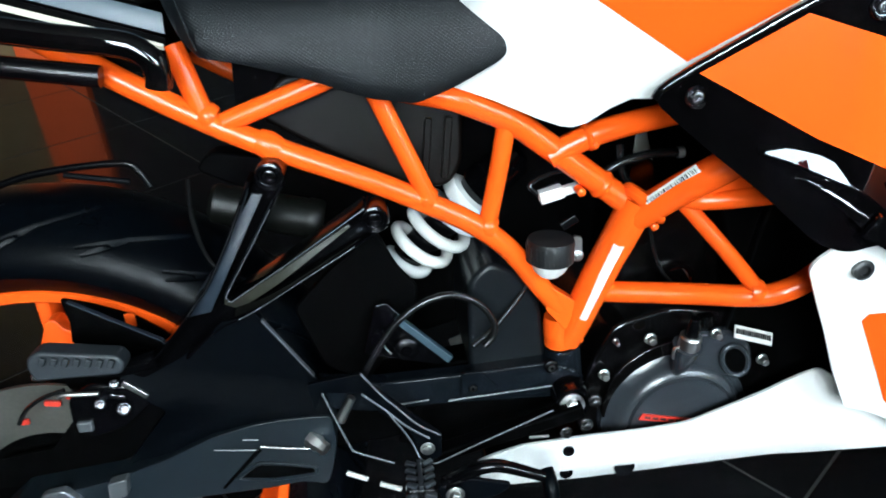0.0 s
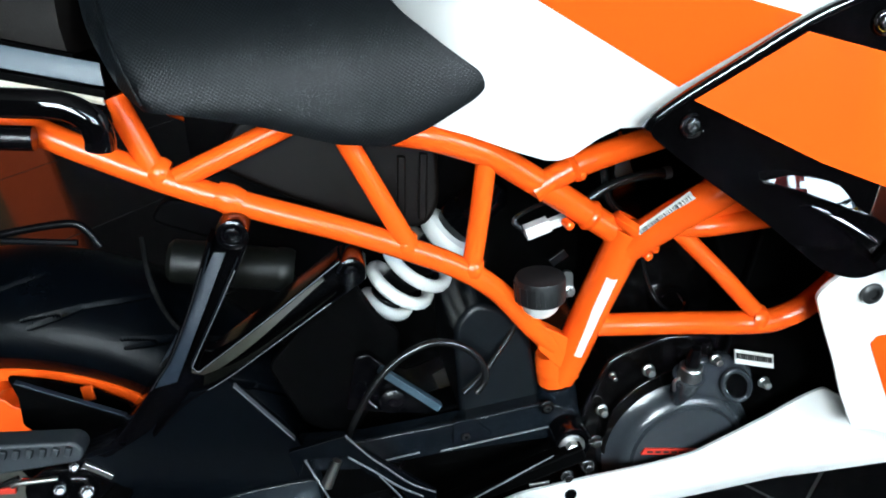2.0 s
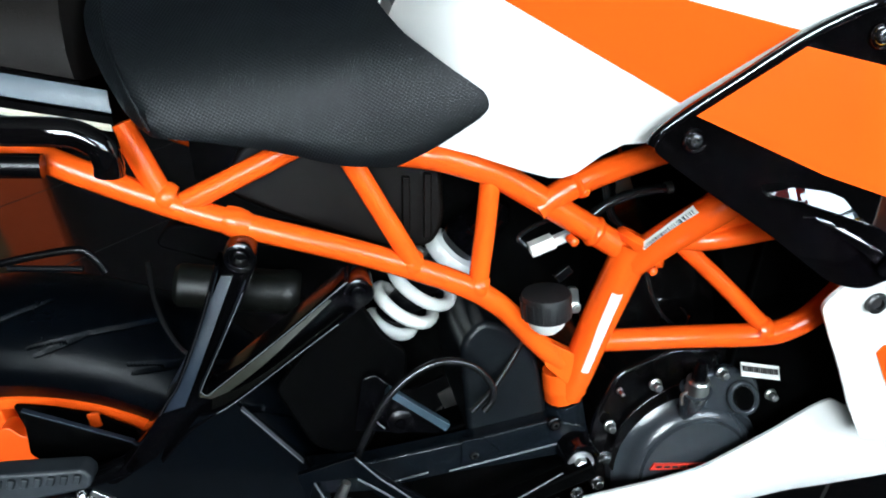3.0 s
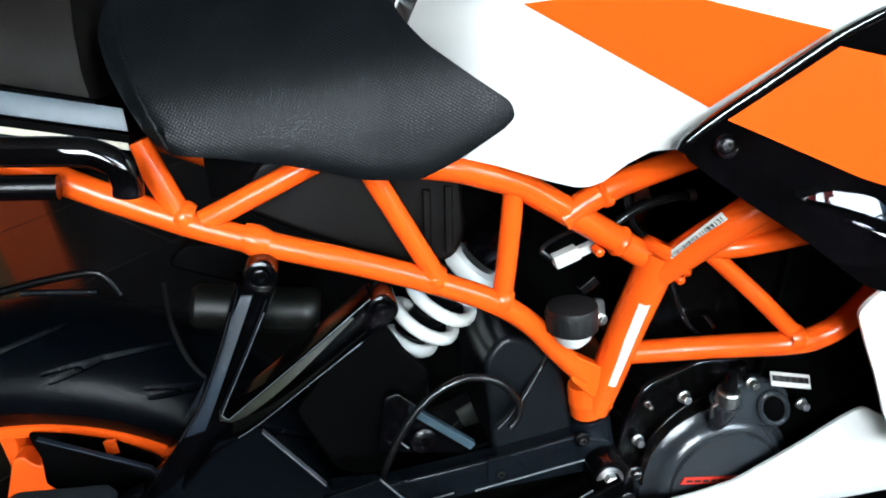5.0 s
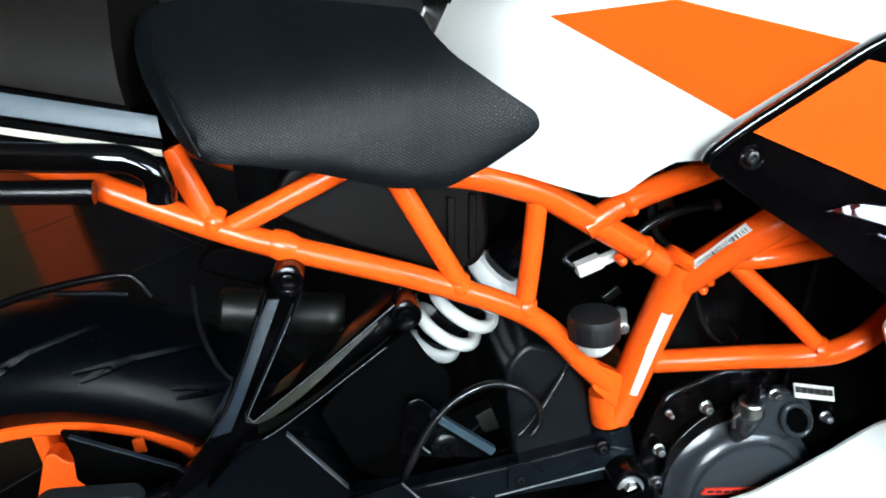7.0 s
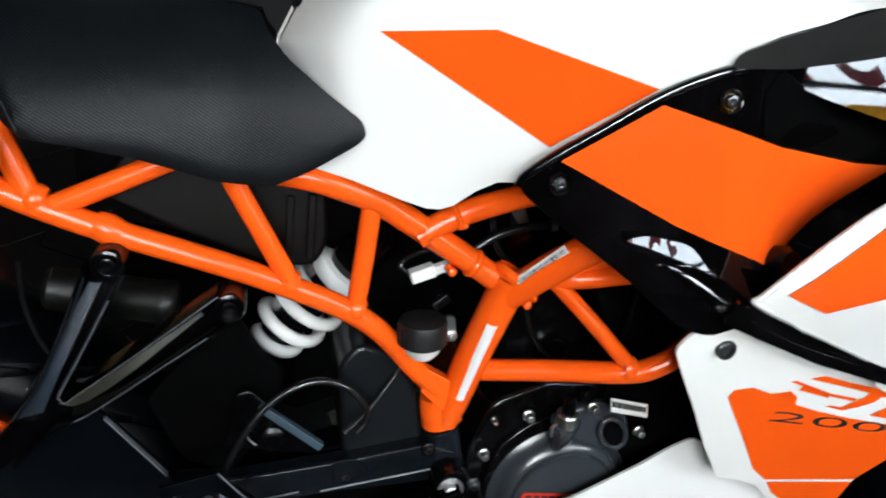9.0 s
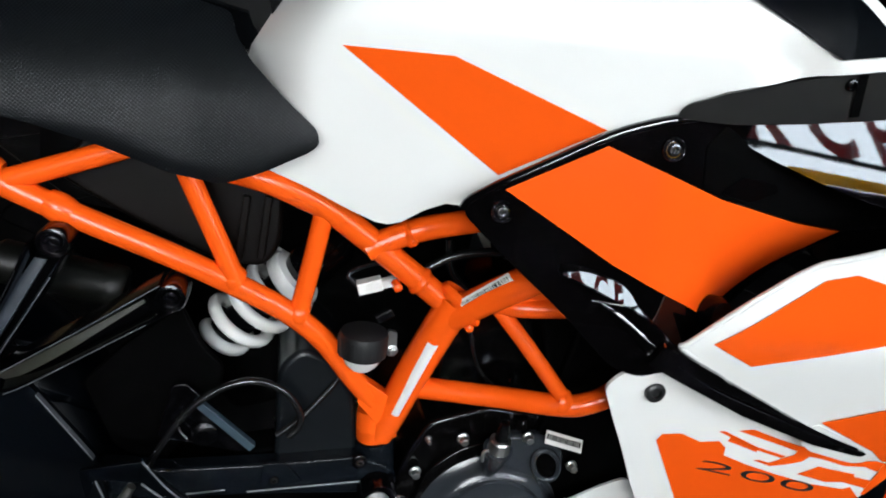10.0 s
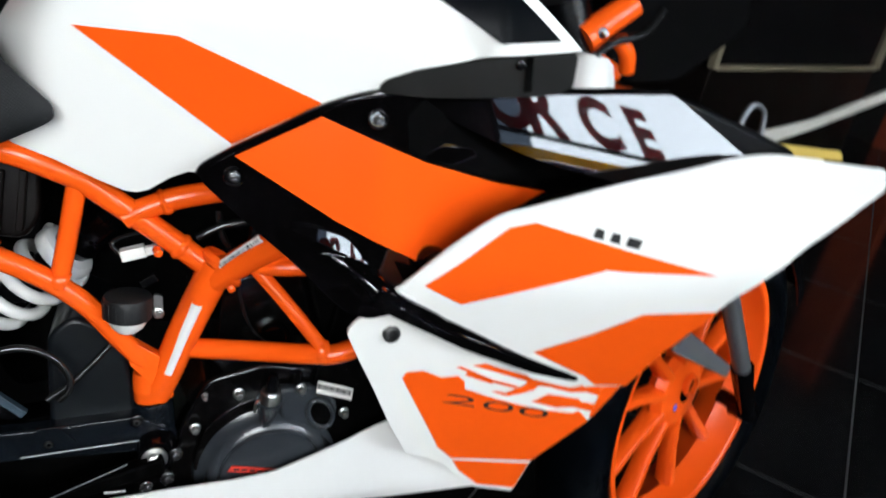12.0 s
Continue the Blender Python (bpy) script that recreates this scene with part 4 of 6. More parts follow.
for k, rim in enumerate(RIMS):
    line = spline(at_y(-0.1240, *rim), 5)
    bm = bmesh.new()
    half, deep = 0.0019, 0.0145
    rows = []
    for i, p in enumerate(line):
        d = (line[min(i + 1, len(line) - 1)] - line[max(i - 1, 0)]).normalized()
        side = Vector((-d.z, 0, d.x))
        rows.append([bm.verts.new(p + side * a * half + Vector((0, b * deep, 0))) for a, b in ((-1, 1), (-1, -0.75), (-0.45, -1), (0.45, -1), (1, -0.75), (1, 1))])
    for a, b in zip(rows, rows[1:]):
        for q in range(5):
            bm.faces.new((a[q], b[q], b[q + 1], a[q + 1]))
    bm.faces.new(rows[0])
    bm.faces.new(rows[-1][::-1])
    bmesh.ops.recalc_face_normals(bm, faces=bm.faces[:])
    part("bracket_rim", bm, BLACK, bracket)
    # The rim's highlight, painted as a thin lighter bar.
    part("edge_highlight", sweep(bmesh.new(), [p + Vector((0, -0.0143, 0)) for p in line[2:-8 if k != 1 else None]], 0.00045, 8), RIM_BLACK if k == 0 else EDGE_GREY, bracket, "painted edge highlight")


def inlay(a0, a1, b0, b1, bend, mat, label):
    """The floor of a channel from its top (a) to its foot (b), its top turned up towards the daylight."""
    bm = bmesh.new()
    mid = [(a0[i] + b0[i]) / 2 for i in (0, 1)]
    rows = []
    for k in range(13):
        f = k / 12
        row = []
        for p, q in ((a0, b0), (a1, b1)):
            x, z = p[0] + (q[0] - p[0]) * f, p[1] + (q[1] - p[1]) * f
            row.append(bm.verts.new((x, -0.1255 + 0.16 * (z - mid[1]) + bend * min(0.0, z - mid[1]) ** 2 + 0.05 * (x - mid[0]), z)))
        rows.append(row)
    for a, b in zip(rows, rows[1:]):
        bm.faces.new((a[0], a[1], b[1], b[0]))
    bmesh.ops.recalc_face_normals(bm, faces=bm.faces[:])
    if sum(f.normal.y for f in bm.faces) > 0:
        bmesh.ops.reverse_faces(bm, faces=bm.faces[:])
    return part("bracket_inlay", bm, mat, bracket, label, solid=0.010)


# Both channel floors are black; their lighter colours paint the window's reflection.
inlay((0.2700, 0.6000), (0.2785, 0.5985), (0.1990, 0.4925), (0.2190, 0.4960), 7.5, BLUE_SHEEN, "black recessed web with painted blue-grey sheen")
inlay((0.3462, 0.5672), (0.3480, 0.5650), (0.2330, 0.5040), (0.2420, 0.4945), 14.0, OLIVE_SHEEN, "black recessed web with painted olive-grey sheen")
for x, z in ((0.2905, 0.6195), (0.3700, 0.5765)):
    bm = bmesh.new()
    lathe(bm, [(0.0122, -0.026), (0.0122, 0.004), (0.0112, 0.0070), (0.0092, 0.0075), (0.0088, 0.004), (0, 0.004)], (x, -0.132, z), (0, -1, 0), 28)
    part("bracket_boss", bm, BLACK, bracket)
    socket_bolt(bracket, (x, -0.1355, z), r=0.0066, h=0.0045, mat=BLACK)
peg = part("passenger_peg", plate(rounded([(0.077, 0.481), (0.080, 0.491), (0.089, 0.495), (0.150, 0.485), (0.155, 0.476), (0.150, 0.467), (0.081, 0.468)], 0.004), -0.160, -0.140), PEG_RUBBER, bike, "ribbed black rubber passenger footpeg", bevel=0.003)
for k in range(7):
    part("peg_rib", box((0.092 + k * 0.0088, -0.1605, 0.4870 - k * 0.0013), (0.0048, 0.005, 0.0075), Matrix.Rotation(radians(25), 4, "Y")), PEG_RUBBER, peg, bevel=0.001)
part("peg_stem", tube([(0.10, -0.128, 0.462), (0.135, -0.128, 0.456), (0.17, -0.128, 0.462)], 0.008, 12), BLACK, peg)

# ---- swingarm and rear plates ----
swingarm = part("swingarm", plate(rounded([(0.3100, 0.3730), (0.2918, 0.3740), (0.2605, 0.3739), (0.2360, 0.3717), (0.1971, 0.3628), (0.1507, 0.3429), (0.1192, 0.3329), (0.0931, 0.3235), (0.0, 0.3100), (-0.03, 0.285), (0.0875, 0.2880), (0.1855, 0.2945), (0.2452, 0.2960), (0.2731, 0.2998), (0.2983, 0.2936), (0.3035, 0.3060), (0.3120, 0.3400)], 0.006), -0.112, -0.072), SWING, bike, "dark grey aluminium swingarm", bevel=0.006)
# Front of the arm lies in shadow; that shade is put into its colour.
part("swingarm_neck_shade", plate(rounded([(0.28, 0.372), (0.50, 0.400), (0.565, 0.385), (0.560, 0.340), (0.50, 0.318), (0.28, 0.300)], 0.01), -0.068, -0.030), MATT_BLACK, swingarm, bevel=0.004)
WINDOW = [(0.2120, 0.3125), (0.2337, 0.3282), (0.2563, 0.3248), (0.2895, 0.3165), (0.2888, 0.3088), (0.2468, 0.3068)]
# Slightly proud black plates stand for the shaded window and groove.
part("swingarm_window_shade", plate(rounded(WINDOW, 0.004), -0.1136, -0.110), MATT_BLACK, swingarm, bevel=0.0008)
part("window_rim", sweep(bmesh.new(), [Vector((x, -0.1128, z)) for x, z in rounded(WINDOW, 0.005) + [rounded(WINDOW, 0.005)[0]]], 0.0021, 8, ends=False), SWING, swingarm)
part("swingarm_groove_shade", plate(bar_outline((0.2385, 0.3440), (0.1975, 0.3025), 0.0022, 0.0014), -0.1132, -0.110), MATT_BLACK, swingarm)
for a, c, r in (((0.1952, 0.3482), (0.2364, 0.3428), 0.0008), ((0.2239, 0.3564), (0.2382, 0.3546), 0.0008)):
    part("swingarm_rib", tube(at_y(-0.1125, a, c), r, 8), EDGE_GREY, swingarm)
part("brake_pipe", tube(at_y(-0.1150, (0.2400, 0.3490), (0.2505, 0.3464), (0.2700, 0.3430), (0.2879, 0.3402)), 0.0014, 8), BOLT_GREY, swingarm, "thin bright brake pipe")
part("axle_block", plate(rounded([(0.092, 0.309), (0.094, 0.328), (0.113, 0.332), (0.110, 0.312)], 0.003), -0.122, -0.110), GREY_METAL, swingarm, "grey cast axle block", bevel=0.002)
part("axle_block", plate(rounded([(0.020, 0.306), (0.032, 0.322), (0.052, 0.325), (0.066, 0.308), (0.05, 0.296)], 0.004), -0.120, -0.110), GREY_METAL, swingarm, bevel=0.002)
def guard_y(x, z):
    """Flat above, with a soft fold that tips up towards the daylight below."""
    line = 0.412 - 0.25 * (x - 0.19) + 0.02 - z
    return -0.104 - 0.17 * max(0.0, min(0.036, line)) + 0.17 * max(0.0, min(0.036, line - 0.040))


hugger = part("wheel_hugger", sheet(rounded([(0.120, 0.430), (0.200, 0.478), (0.252, 0.488), (0.300, 0.417), (0.312, 0.352), (0.260, 0.362), (0.110, 0.336), (0.160, 0.395)], 0.006), guard_y, 0.008), GUARD_BLACK, bike, "satin black side guard over the swingarm", solid=0.006)
# Highlights on the black guard's edges, painted as thin bars.
part("guard_edge", plate(rounded(bar_outline((0.2595, 0.4795), (0.2990, 0.4165), 0.0006, 0.0006), 0.0003), -0.110, -0.104), EDGE_GREY, hugger, bevel=0.0008)
part("guard_edge", plate(rounded(bar_outline((0.094, 0.511), (0.168, 0.464), 0.0007, 0.0007), 0.0003), -0.102, -0.097), BLUE_SHEEN, hugger, bevel=0.0008)
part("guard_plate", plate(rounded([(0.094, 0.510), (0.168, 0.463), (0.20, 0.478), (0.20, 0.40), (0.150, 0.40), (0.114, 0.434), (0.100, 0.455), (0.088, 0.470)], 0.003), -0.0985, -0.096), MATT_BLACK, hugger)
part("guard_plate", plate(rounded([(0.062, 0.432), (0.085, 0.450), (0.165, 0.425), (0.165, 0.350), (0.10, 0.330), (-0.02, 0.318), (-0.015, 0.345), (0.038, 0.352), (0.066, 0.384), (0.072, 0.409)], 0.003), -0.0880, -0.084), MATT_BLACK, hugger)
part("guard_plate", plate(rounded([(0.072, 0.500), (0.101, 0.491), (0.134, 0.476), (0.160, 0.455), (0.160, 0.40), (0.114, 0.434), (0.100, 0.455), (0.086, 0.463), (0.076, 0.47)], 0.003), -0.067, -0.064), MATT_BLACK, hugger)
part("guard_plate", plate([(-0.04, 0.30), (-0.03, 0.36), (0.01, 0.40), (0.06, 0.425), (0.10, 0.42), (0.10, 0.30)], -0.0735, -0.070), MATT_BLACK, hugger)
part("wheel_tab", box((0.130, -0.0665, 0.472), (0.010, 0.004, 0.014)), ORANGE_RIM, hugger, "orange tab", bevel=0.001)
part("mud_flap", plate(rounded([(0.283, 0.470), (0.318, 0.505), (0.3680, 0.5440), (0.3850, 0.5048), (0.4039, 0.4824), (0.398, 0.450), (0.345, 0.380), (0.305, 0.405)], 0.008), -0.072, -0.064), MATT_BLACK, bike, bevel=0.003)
link = part("shock_link", plate(rounded([(0.360, 0.472), (0.372, 0.474), (0.428, 0.408), (0.420, 0.400), (0.40, 0.405), (0.345, 0.42)], 0.004), -0.084, -0.076), BLACK, bike, bevel=0.002)
# Lit face of the black link; the bluish light is put into its colour.
part("link_lit_face", plate(rounded(bar_outline((0.380, 0.459), (0.429, 0.409), 0.0034, 0.0038), 0.001), -0.092, -0.084), TRIM_BLUE, link, bevel=0.001)
bm = bmesh.new()
lathe(bm, [(0.012, 0), (0.012, 0.006), (0.009, 0.008), (0, 0.008)], (0.387, -0.084, 0.4245), (0, -1, 0), 20)
part("link_bush", bm, BLACK_PLASTIC, link)
socket_bolt(link, (0.387, -0.092, 0.4245), r=0.005, h=0.003, mat=BLACK)
part("link_clip", tube(at_y(-0.093, (0.3655, 0.4400), (0.3670, 0.4310), (0.3725, 0.4235)), 0.0009, 8), STEEL, link, "thin bright spring clip")

# ---- rider peg hanger ----
hanger = part("peg_hanger", plate(rounded([(0.2839, 0.3741), (0.2946, 0.4019), (0.3526, 0.3934), (0.4373, 0.3944), (0.5252, 0.3987), (0.5574, 0.3848), (0.5574, 0.3558), (0.4233, 0.3623), (0.3483, 0.3612)], 0.006), -0.096, -0.076), HANGER, bike, "black cast rider footpeg hanger", bevel=0.003)
# Glints along the hanger's lower edge, painted grey.
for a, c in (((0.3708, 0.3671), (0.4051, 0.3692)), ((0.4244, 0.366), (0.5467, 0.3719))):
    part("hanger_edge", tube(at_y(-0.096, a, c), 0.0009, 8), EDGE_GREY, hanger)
part("hanger_lug", plate(rounded([(0.4362, 0.3719), (0.4394, 0.3977), (0.4577, 0.3977), (0.4748, 0.3762)], 0.003), -0.100, -0.094), HANGER, hanger, bevel=0.0015)
part("arm_slot", box((0.507, -0.134, 0.3405), (0.019, 0.002, 0.0028), Matrix.Rotation(radians(2), 4, "Y")), STEEL, hanger, bevel=0.0008)
part("hanger_arm", plate(rounded(bar_outline((0.552, 0.362), (0.408, 0.326), 0.008, 0.006), 0.004), -0.133, -0.115), MATT_BLACK, hanger, bevel=0.003)
part("hanger_web", plate(rounded([(0.402, 0.366), (0.560, 0.366), (0.571, 0.333), (0.4185, 0.289), (0.370, 0.3056)], 0.006), -0.074, -0.068), MATT_BLACK, hanger, bevel=0.001)
bm = bmesh.new()
lathe(bm, [(0.0, -0.022), (0.0182, -0.022), (0.0198, -0.0176), (0.0198, -0.011), (0.0189, -0.0077), (0.0189, 0.0264), (0.0176, 0.0303), (0, 0.0303)], (0.5450, -0.0765, 0.3760), (-0.08, 0, 1), 28)
part("hanger_sleeve", bm, HANGER, hanger)
bm = bmesh.new()
lathe(bm, [(0.0196, -0.0022), (0.0209, -0.0011), (0.0209, 0.0022), (0.0196, 0.0033)], (0.5458, -0.0765, 0.3595), (-0.08, 0, 1), 36)
part("sleeve_ring", bm, BOLT_GREY, hanger, "bright worn ring")
bm = bmesh.new()
lathe(bm, [(0.0185, -0.02), (0.0185, 0.010), (0.017, 0.013), (0.0125, 0.013)], (0.5450, -0.106, 0.3630), (0, -1, 0), 28)
part("pivot_boss", bm, BLACK, hanger)
hex_bolt(hanger, (0.5432, -0.118, 0.3620), r=0.0088, h=0.010, mat=STEEL, label="bright hexagon swingarm pivot bolt")
for x, z, r in ((0.563, 0.371, 0.0045), (0.555, 0.345, 0.0045), (0.535, 0.338, 0.0042)):
    hex_bolt(hanger, (x, -0.128, z), r=r, h=0.006, mat=BOLT_GREY)
for x, z in ((0.4490, 0.3800), (0.5274, 0.3944)):
    bm = bmesh.new()
    lathe(bm, [(0.007, 0), (0.007, 0.003), (0.005, 0.004), (0, 0.004)], (x, -0.096, z), (0, -1, 0), 18)
    part("hanger_bush", bm, BLACK_PLASTIC, hanger)
    socket_bolt(hanger, (x, -0.099, z), r=0.004, h=0.003)
# The heel guard's bright edge lines are highlights painted in grey.
heel = part("heel_guard", tube(at_y(-0.142, (0.3444, 0.4347), (0.3608, 0.4103), (0.3725, 0.3967), (0.3917, 0.3745), (0.4120, 0.3605)), 0.0008, 10, 6), EDGE_GREY, bike, "black heel guard with painted edge highlights")
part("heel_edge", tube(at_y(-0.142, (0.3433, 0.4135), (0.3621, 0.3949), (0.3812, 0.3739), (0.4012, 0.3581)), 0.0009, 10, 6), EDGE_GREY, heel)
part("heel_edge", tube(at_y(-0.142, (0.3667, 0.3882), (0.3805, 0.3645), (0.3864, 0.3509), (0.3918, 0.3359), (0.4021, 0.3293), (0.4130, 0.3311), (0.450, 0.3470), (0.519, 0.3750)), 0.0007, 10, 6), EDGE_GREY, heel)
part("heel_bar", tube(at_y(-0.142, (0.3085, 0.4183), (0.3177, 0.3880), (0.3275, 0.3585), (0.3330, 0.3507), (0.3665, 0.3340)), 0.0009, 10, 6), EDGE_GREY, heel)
part("heel_web", plate(rounded([(0.296, 0.428), (0.345, 0.434), (0.343, 0.414), (0.3085, 0.418), (0.300, 0.400)], 0.003), -0.141, -0.136), GUARD_BLACK, heel, bevel=0.001)
part("heel_plate", plate(rounded([(0.342, 0.432), (0.372, 0.401), (0.413, 0.360), (0.412, 0.335), (0.400, 0.332), (0.392, 0.341), (0.383, 0.369), (0.357, 0.392), (0.341, 0.418)], 0.003), -0.141, -0.136), GUARD_BLACK, heel, bevel=0.001)
hex_bolt(heel, (0.3989, -0.143, 0.3474), r=0.0048, h=0.003)
part("pushrod", tube(at_y(-0.134, (0.3335, 0.4060), (0.3270, 0.3945), (0.3205, 0.3825)), (0.0040, 0.0052), 12), STEEL, heel, "bright brake push-rod")
part("step_dash", box((0.3305, -0.140, 0.322), (0.022, 0.003, 0.0045), Matrix.Rotation(radians(28), 4, "Y")), PAPER, heel, "white stripe on the peg plate", bevel=0.0008)
part("step_dash", box((0.361, -0.140, 0.3055), (0.022, 0.003, 0.0045), Matrix.Rotation(radians(25), 4, "Y")), PAPER, heel, bevel=0.0008)
bm = bmesh.new()
lathe(bm, [(0.008, -0.01), (0.008, 0.002), (0.0065, 0.004), (0.0065, 0.012), (0.004, 0.013), (0, 0.013)], (0.2940, -0.118, 0.3480), (0.75, -0.6, -0.3), 6)
part("adjuster_nut", bm, STEEL, swingarm, "bright adjuster nut")
rider_peg = part("rider_peg", plate(rounded([(0.376, 0.337), (0.403, 0.335), (0.401, 0.285), (0.374, 0.285)], 0.005), -0.185, -0.145), BLACK_PLASTIC, bike, "ribbed black rubber rider footpeg", bevel=0.004)
for k in range(6):
    for s in (-1, 1):
        part("peg_rib", box((0.389 + s * 0.0085, -0.186, 0.330 - k * 0.009), (0.011, 0.006, 0.005), Matrix.Rotation(radians(s * 25), 4, "Y")), PEG_RUBBER, rider_peg, bevel=0.001)
for k in range(4):
    for s in (-1, 1):
        part("peg_rib", box((0.3895 + s * 0.0078, -0.180 + k * 0.0098, 0.3375), (0.0105, 0.0052, 0.004), Matrix.Rotation(radians(s * 28), 4, "Z")), PEG_RUBBER, rider_peg, bevel=0.001)
part("peg_ridge", box((0.3895, -0.166, 0.3375), (0.0042, 0.038, 0.005)), PEG_RUBBER, rider_peg, bevel=0.001)
lever = part("brake_lever", tube([(0.412, -0.165, 0.324), (0.438, -0.172, 0.341), (0.458, -0.174, 0.345), (0.478, -0.174, 0.338), (0.498, -0.173, 0.328), (0.507, -0.172, 0.325)], (0.0070, 0.0048), 14), BLACK, bike, "black rear brake pedal")
part("lever_tip", tube([(0.506, -0.166, 0.328), (0.508, -0.178, 0.318), (0.508, -0.186, 0.296)], 0.0075, 16), RUBBER, lever)
part("lever_plate", plate(rounded([(0.402, 0.324), (0.434, 0.331), (0.476, 0.319), (0.458, 0.306), (0.411, 0.304)], 0.008), -0.171, -0.166), GUARD_BLACK, lever, bevel=0.002)
hex_bolt(lever, (0.420, -0.176, 0.319), r=0.006, h=0.008)

# ---- belly pan and side fairings ----
BELLY = [(0.4444, 0.3100), (0.4628, 0.3174), (0.4932, 0.3250), (0.5605, 0.3278), (0.6175, 0.3285), (0.6597, 0.3318), (0.7010, 0.3462), (0.7386, 0.3600), (0.7748, 0.3775), (0.7881, 0.3825), (0.8050, 0.3700), (0.8550, 0.3450), (0.9150, 0.3050), (0.8994, 0.2875), (0.7911, 0.2736), (0.6173, 0.2665), (0.5620, 0.2640), (0.4781, 0.2673), (0.4500, 0.2900)]


def belly_skin(x, z):
    y = belly_y(x, z)
    return y + max(0.0, 0.290 - z) * 0.6


belly = part("belly_pan", sheet([(x, z) for x, z in rounded(BELLY, 0.008)], belly_skin, 0.015), WHITE_SATIN, bike, "white plastic belly pan", solid=0.003)
part("belly_pan", sheet(BELLY, belly_skin, 0.03, side=-1), WHITE_SATIN, bike, solid=0.003)
part("belly_floor", box((0.66, 0, 0.272), (0.40, 0.21, 0.012)), BLACK_PLASTIC, bike, bevel=0.004)
# Raised black discs stand for the shaded insides of the holes.
for x, z, r in ((0.5388, 0.3126, 0.006), (0.5378, 0.2820, 0.007), (0.5987, 0.2813, 0.011)):
    bm = bmesh.new()
    lathe(bm, [(r, 0), (r * 0.98, 0.0012), (0, 0.0006)], (x, belly_skin(x, z), z), (0, -1, 0), 24)
    part("belly_hole_disc", bm, BLACK_PLASTIC, belly)

LOWER = [(0.706, 0.53), (0.7121, 0.542), (0.7205, 0.549), (0.7342, 0.5527), (0.76, 0.549), (0.95, 0.476), (1.03, 0.447), (1.0063, 0.3888), (0.9546, 0.3264), (0.947, 0.272), (0.893, 0.288), (0.862, 0.314), (0.845, 0.335), (0.818, 0.35), (0.797, 0.3556), (0.7669, 0.4093), (0.743, 0.458), (0.7221, 0.4977)]
lower = part("lower_fairing", sheet(rounded(LOWER, 0.006), low_y, 0.02), WHITE, bike, "glossy white lower fairing with orange decal", solid=0.003)
part("lower_fairing", sheet(LOWER, low_y, 0.04, side=-1), WHITE, bike, solid=0.003)
part("orange_decal", sheet([(0.7694, 0.4705), (0.7726, 0.4783), (0.7895, 0.4792), (0.81, 0.4689), (0.8278, 0.4699), (0.8371, 0.4614), (0.8394, 0.4516), (0.8666, 0.439), (0.9008, 0.4257), (0.942, 0.4116), (0.9812, 0.4035), (0.9877, 0.4064), (1.0063, 0.3888), (0.9535, 0.3265), (0.8503, 0.3444), (0.8304, 0.3643), (0.8093, 0.4018)], low_y, 0.02, 0.0008), ORANGE_GLOSS, lower, "orange decal with bold initials and number")
part("orange_decal", sheet([(0.8530, 0.3405), (0.9530, 0.3225), (0.9465, 0.2790), (0.8966, 0.2918), (0.8654, 0.3213)], low_y, 0.02, 0.0008), ORANGE_GLOSS, lower)
socket_bolt(lower, (0.7478, -0.2135, 0.5279), r=0.0085, h=0.003, label="black fairing bolt")


def fairing_letters(name, body, size, x, z, slope, mat, sx, shear, lift, label):
    ob = lettering(name, body, size, Matrix.Translation((x, low_y(x, z) - lift, z)) @ Matrix.Rotation(radians(-4.6), 4, "Z") @ Matrix.Rotation(radians(18.3), 4, "X") @ Matrix.Rotation(radians(slope), 4, "Y") @ Matrix.Rotation(radians(90), 4, "X"), mat, lower, 0.0003, sx, label)
    ob.data.shear, ob.data.offset = shear, -0.0003
    return ob


STROKES = (
    [(0.84, 0.483), (0.8534, 0.485), (0.8861, 0.4718), (0.9258, 0.4578), (0.9581, 0.4469), (0.9773, 0.4469), (0.9866, 0.4358), (0.9653, 0.4368), (0.9368, 0.4468), (0.9239, 0.4495), (0.9197, 0.4434), (0.9056, 0.439), (0.8901, 0.4368), (0.8704, 0.4451), (0.8763, 0.4454), (0.8876, 0.4414), (0.8987, 0.4479), (0.907, 0.452), (0.9084, 0.4568), (0.8894, 0.4643)],
    [(0.8224, 0.4821), (0.8282, 0.4824), (0.8683, 0.4618), (0.9003, 0.4504), (0.8967, 0.4478), (0.8689, 0.4581)],
    [(0.8351, 0.4702), (0.8371, 0.4766), (0.8674, 0.4612), (0.8692, 0.4556)],
    [(0.9229, 0.4258), (0.9366, 0.4338), (0.9391, 0.4363), (0.9824, 0.425), (0.9859, 0.4134), (0.9577, 0.4138)],
)
for stroke in STROKES:
    part("model_letter_stroke", sheet(stroke, low_y, 0.02, 0.0008), ORANGE_GLOSS, lower, "orange slanted stroke of the model letters")
for outline in (
    [(1.0045, 0.4440), (1.0285, 0.4460), (1.0090, 0.3950), (1.0045, 0.3950)],
    [(0.9720, 0.4245), (1.0043, 0.4160), (1.0043, 0.4045), (0.9720, 0.4150)],
    [(0.9660, 0.4440), (1.0043, 0.4440), (1.0043, 0.4285)],
):
    part("orange_decal", sheet(outline, low_y, 0.02, 0.0010), ORANGE_GLOSS, lower)
fairing_letters("model_number", "200", 0.0190, 0.8850, 0.4215, 16.5, PRINT, 5.0, 0.0, 0.0014, "black model number")

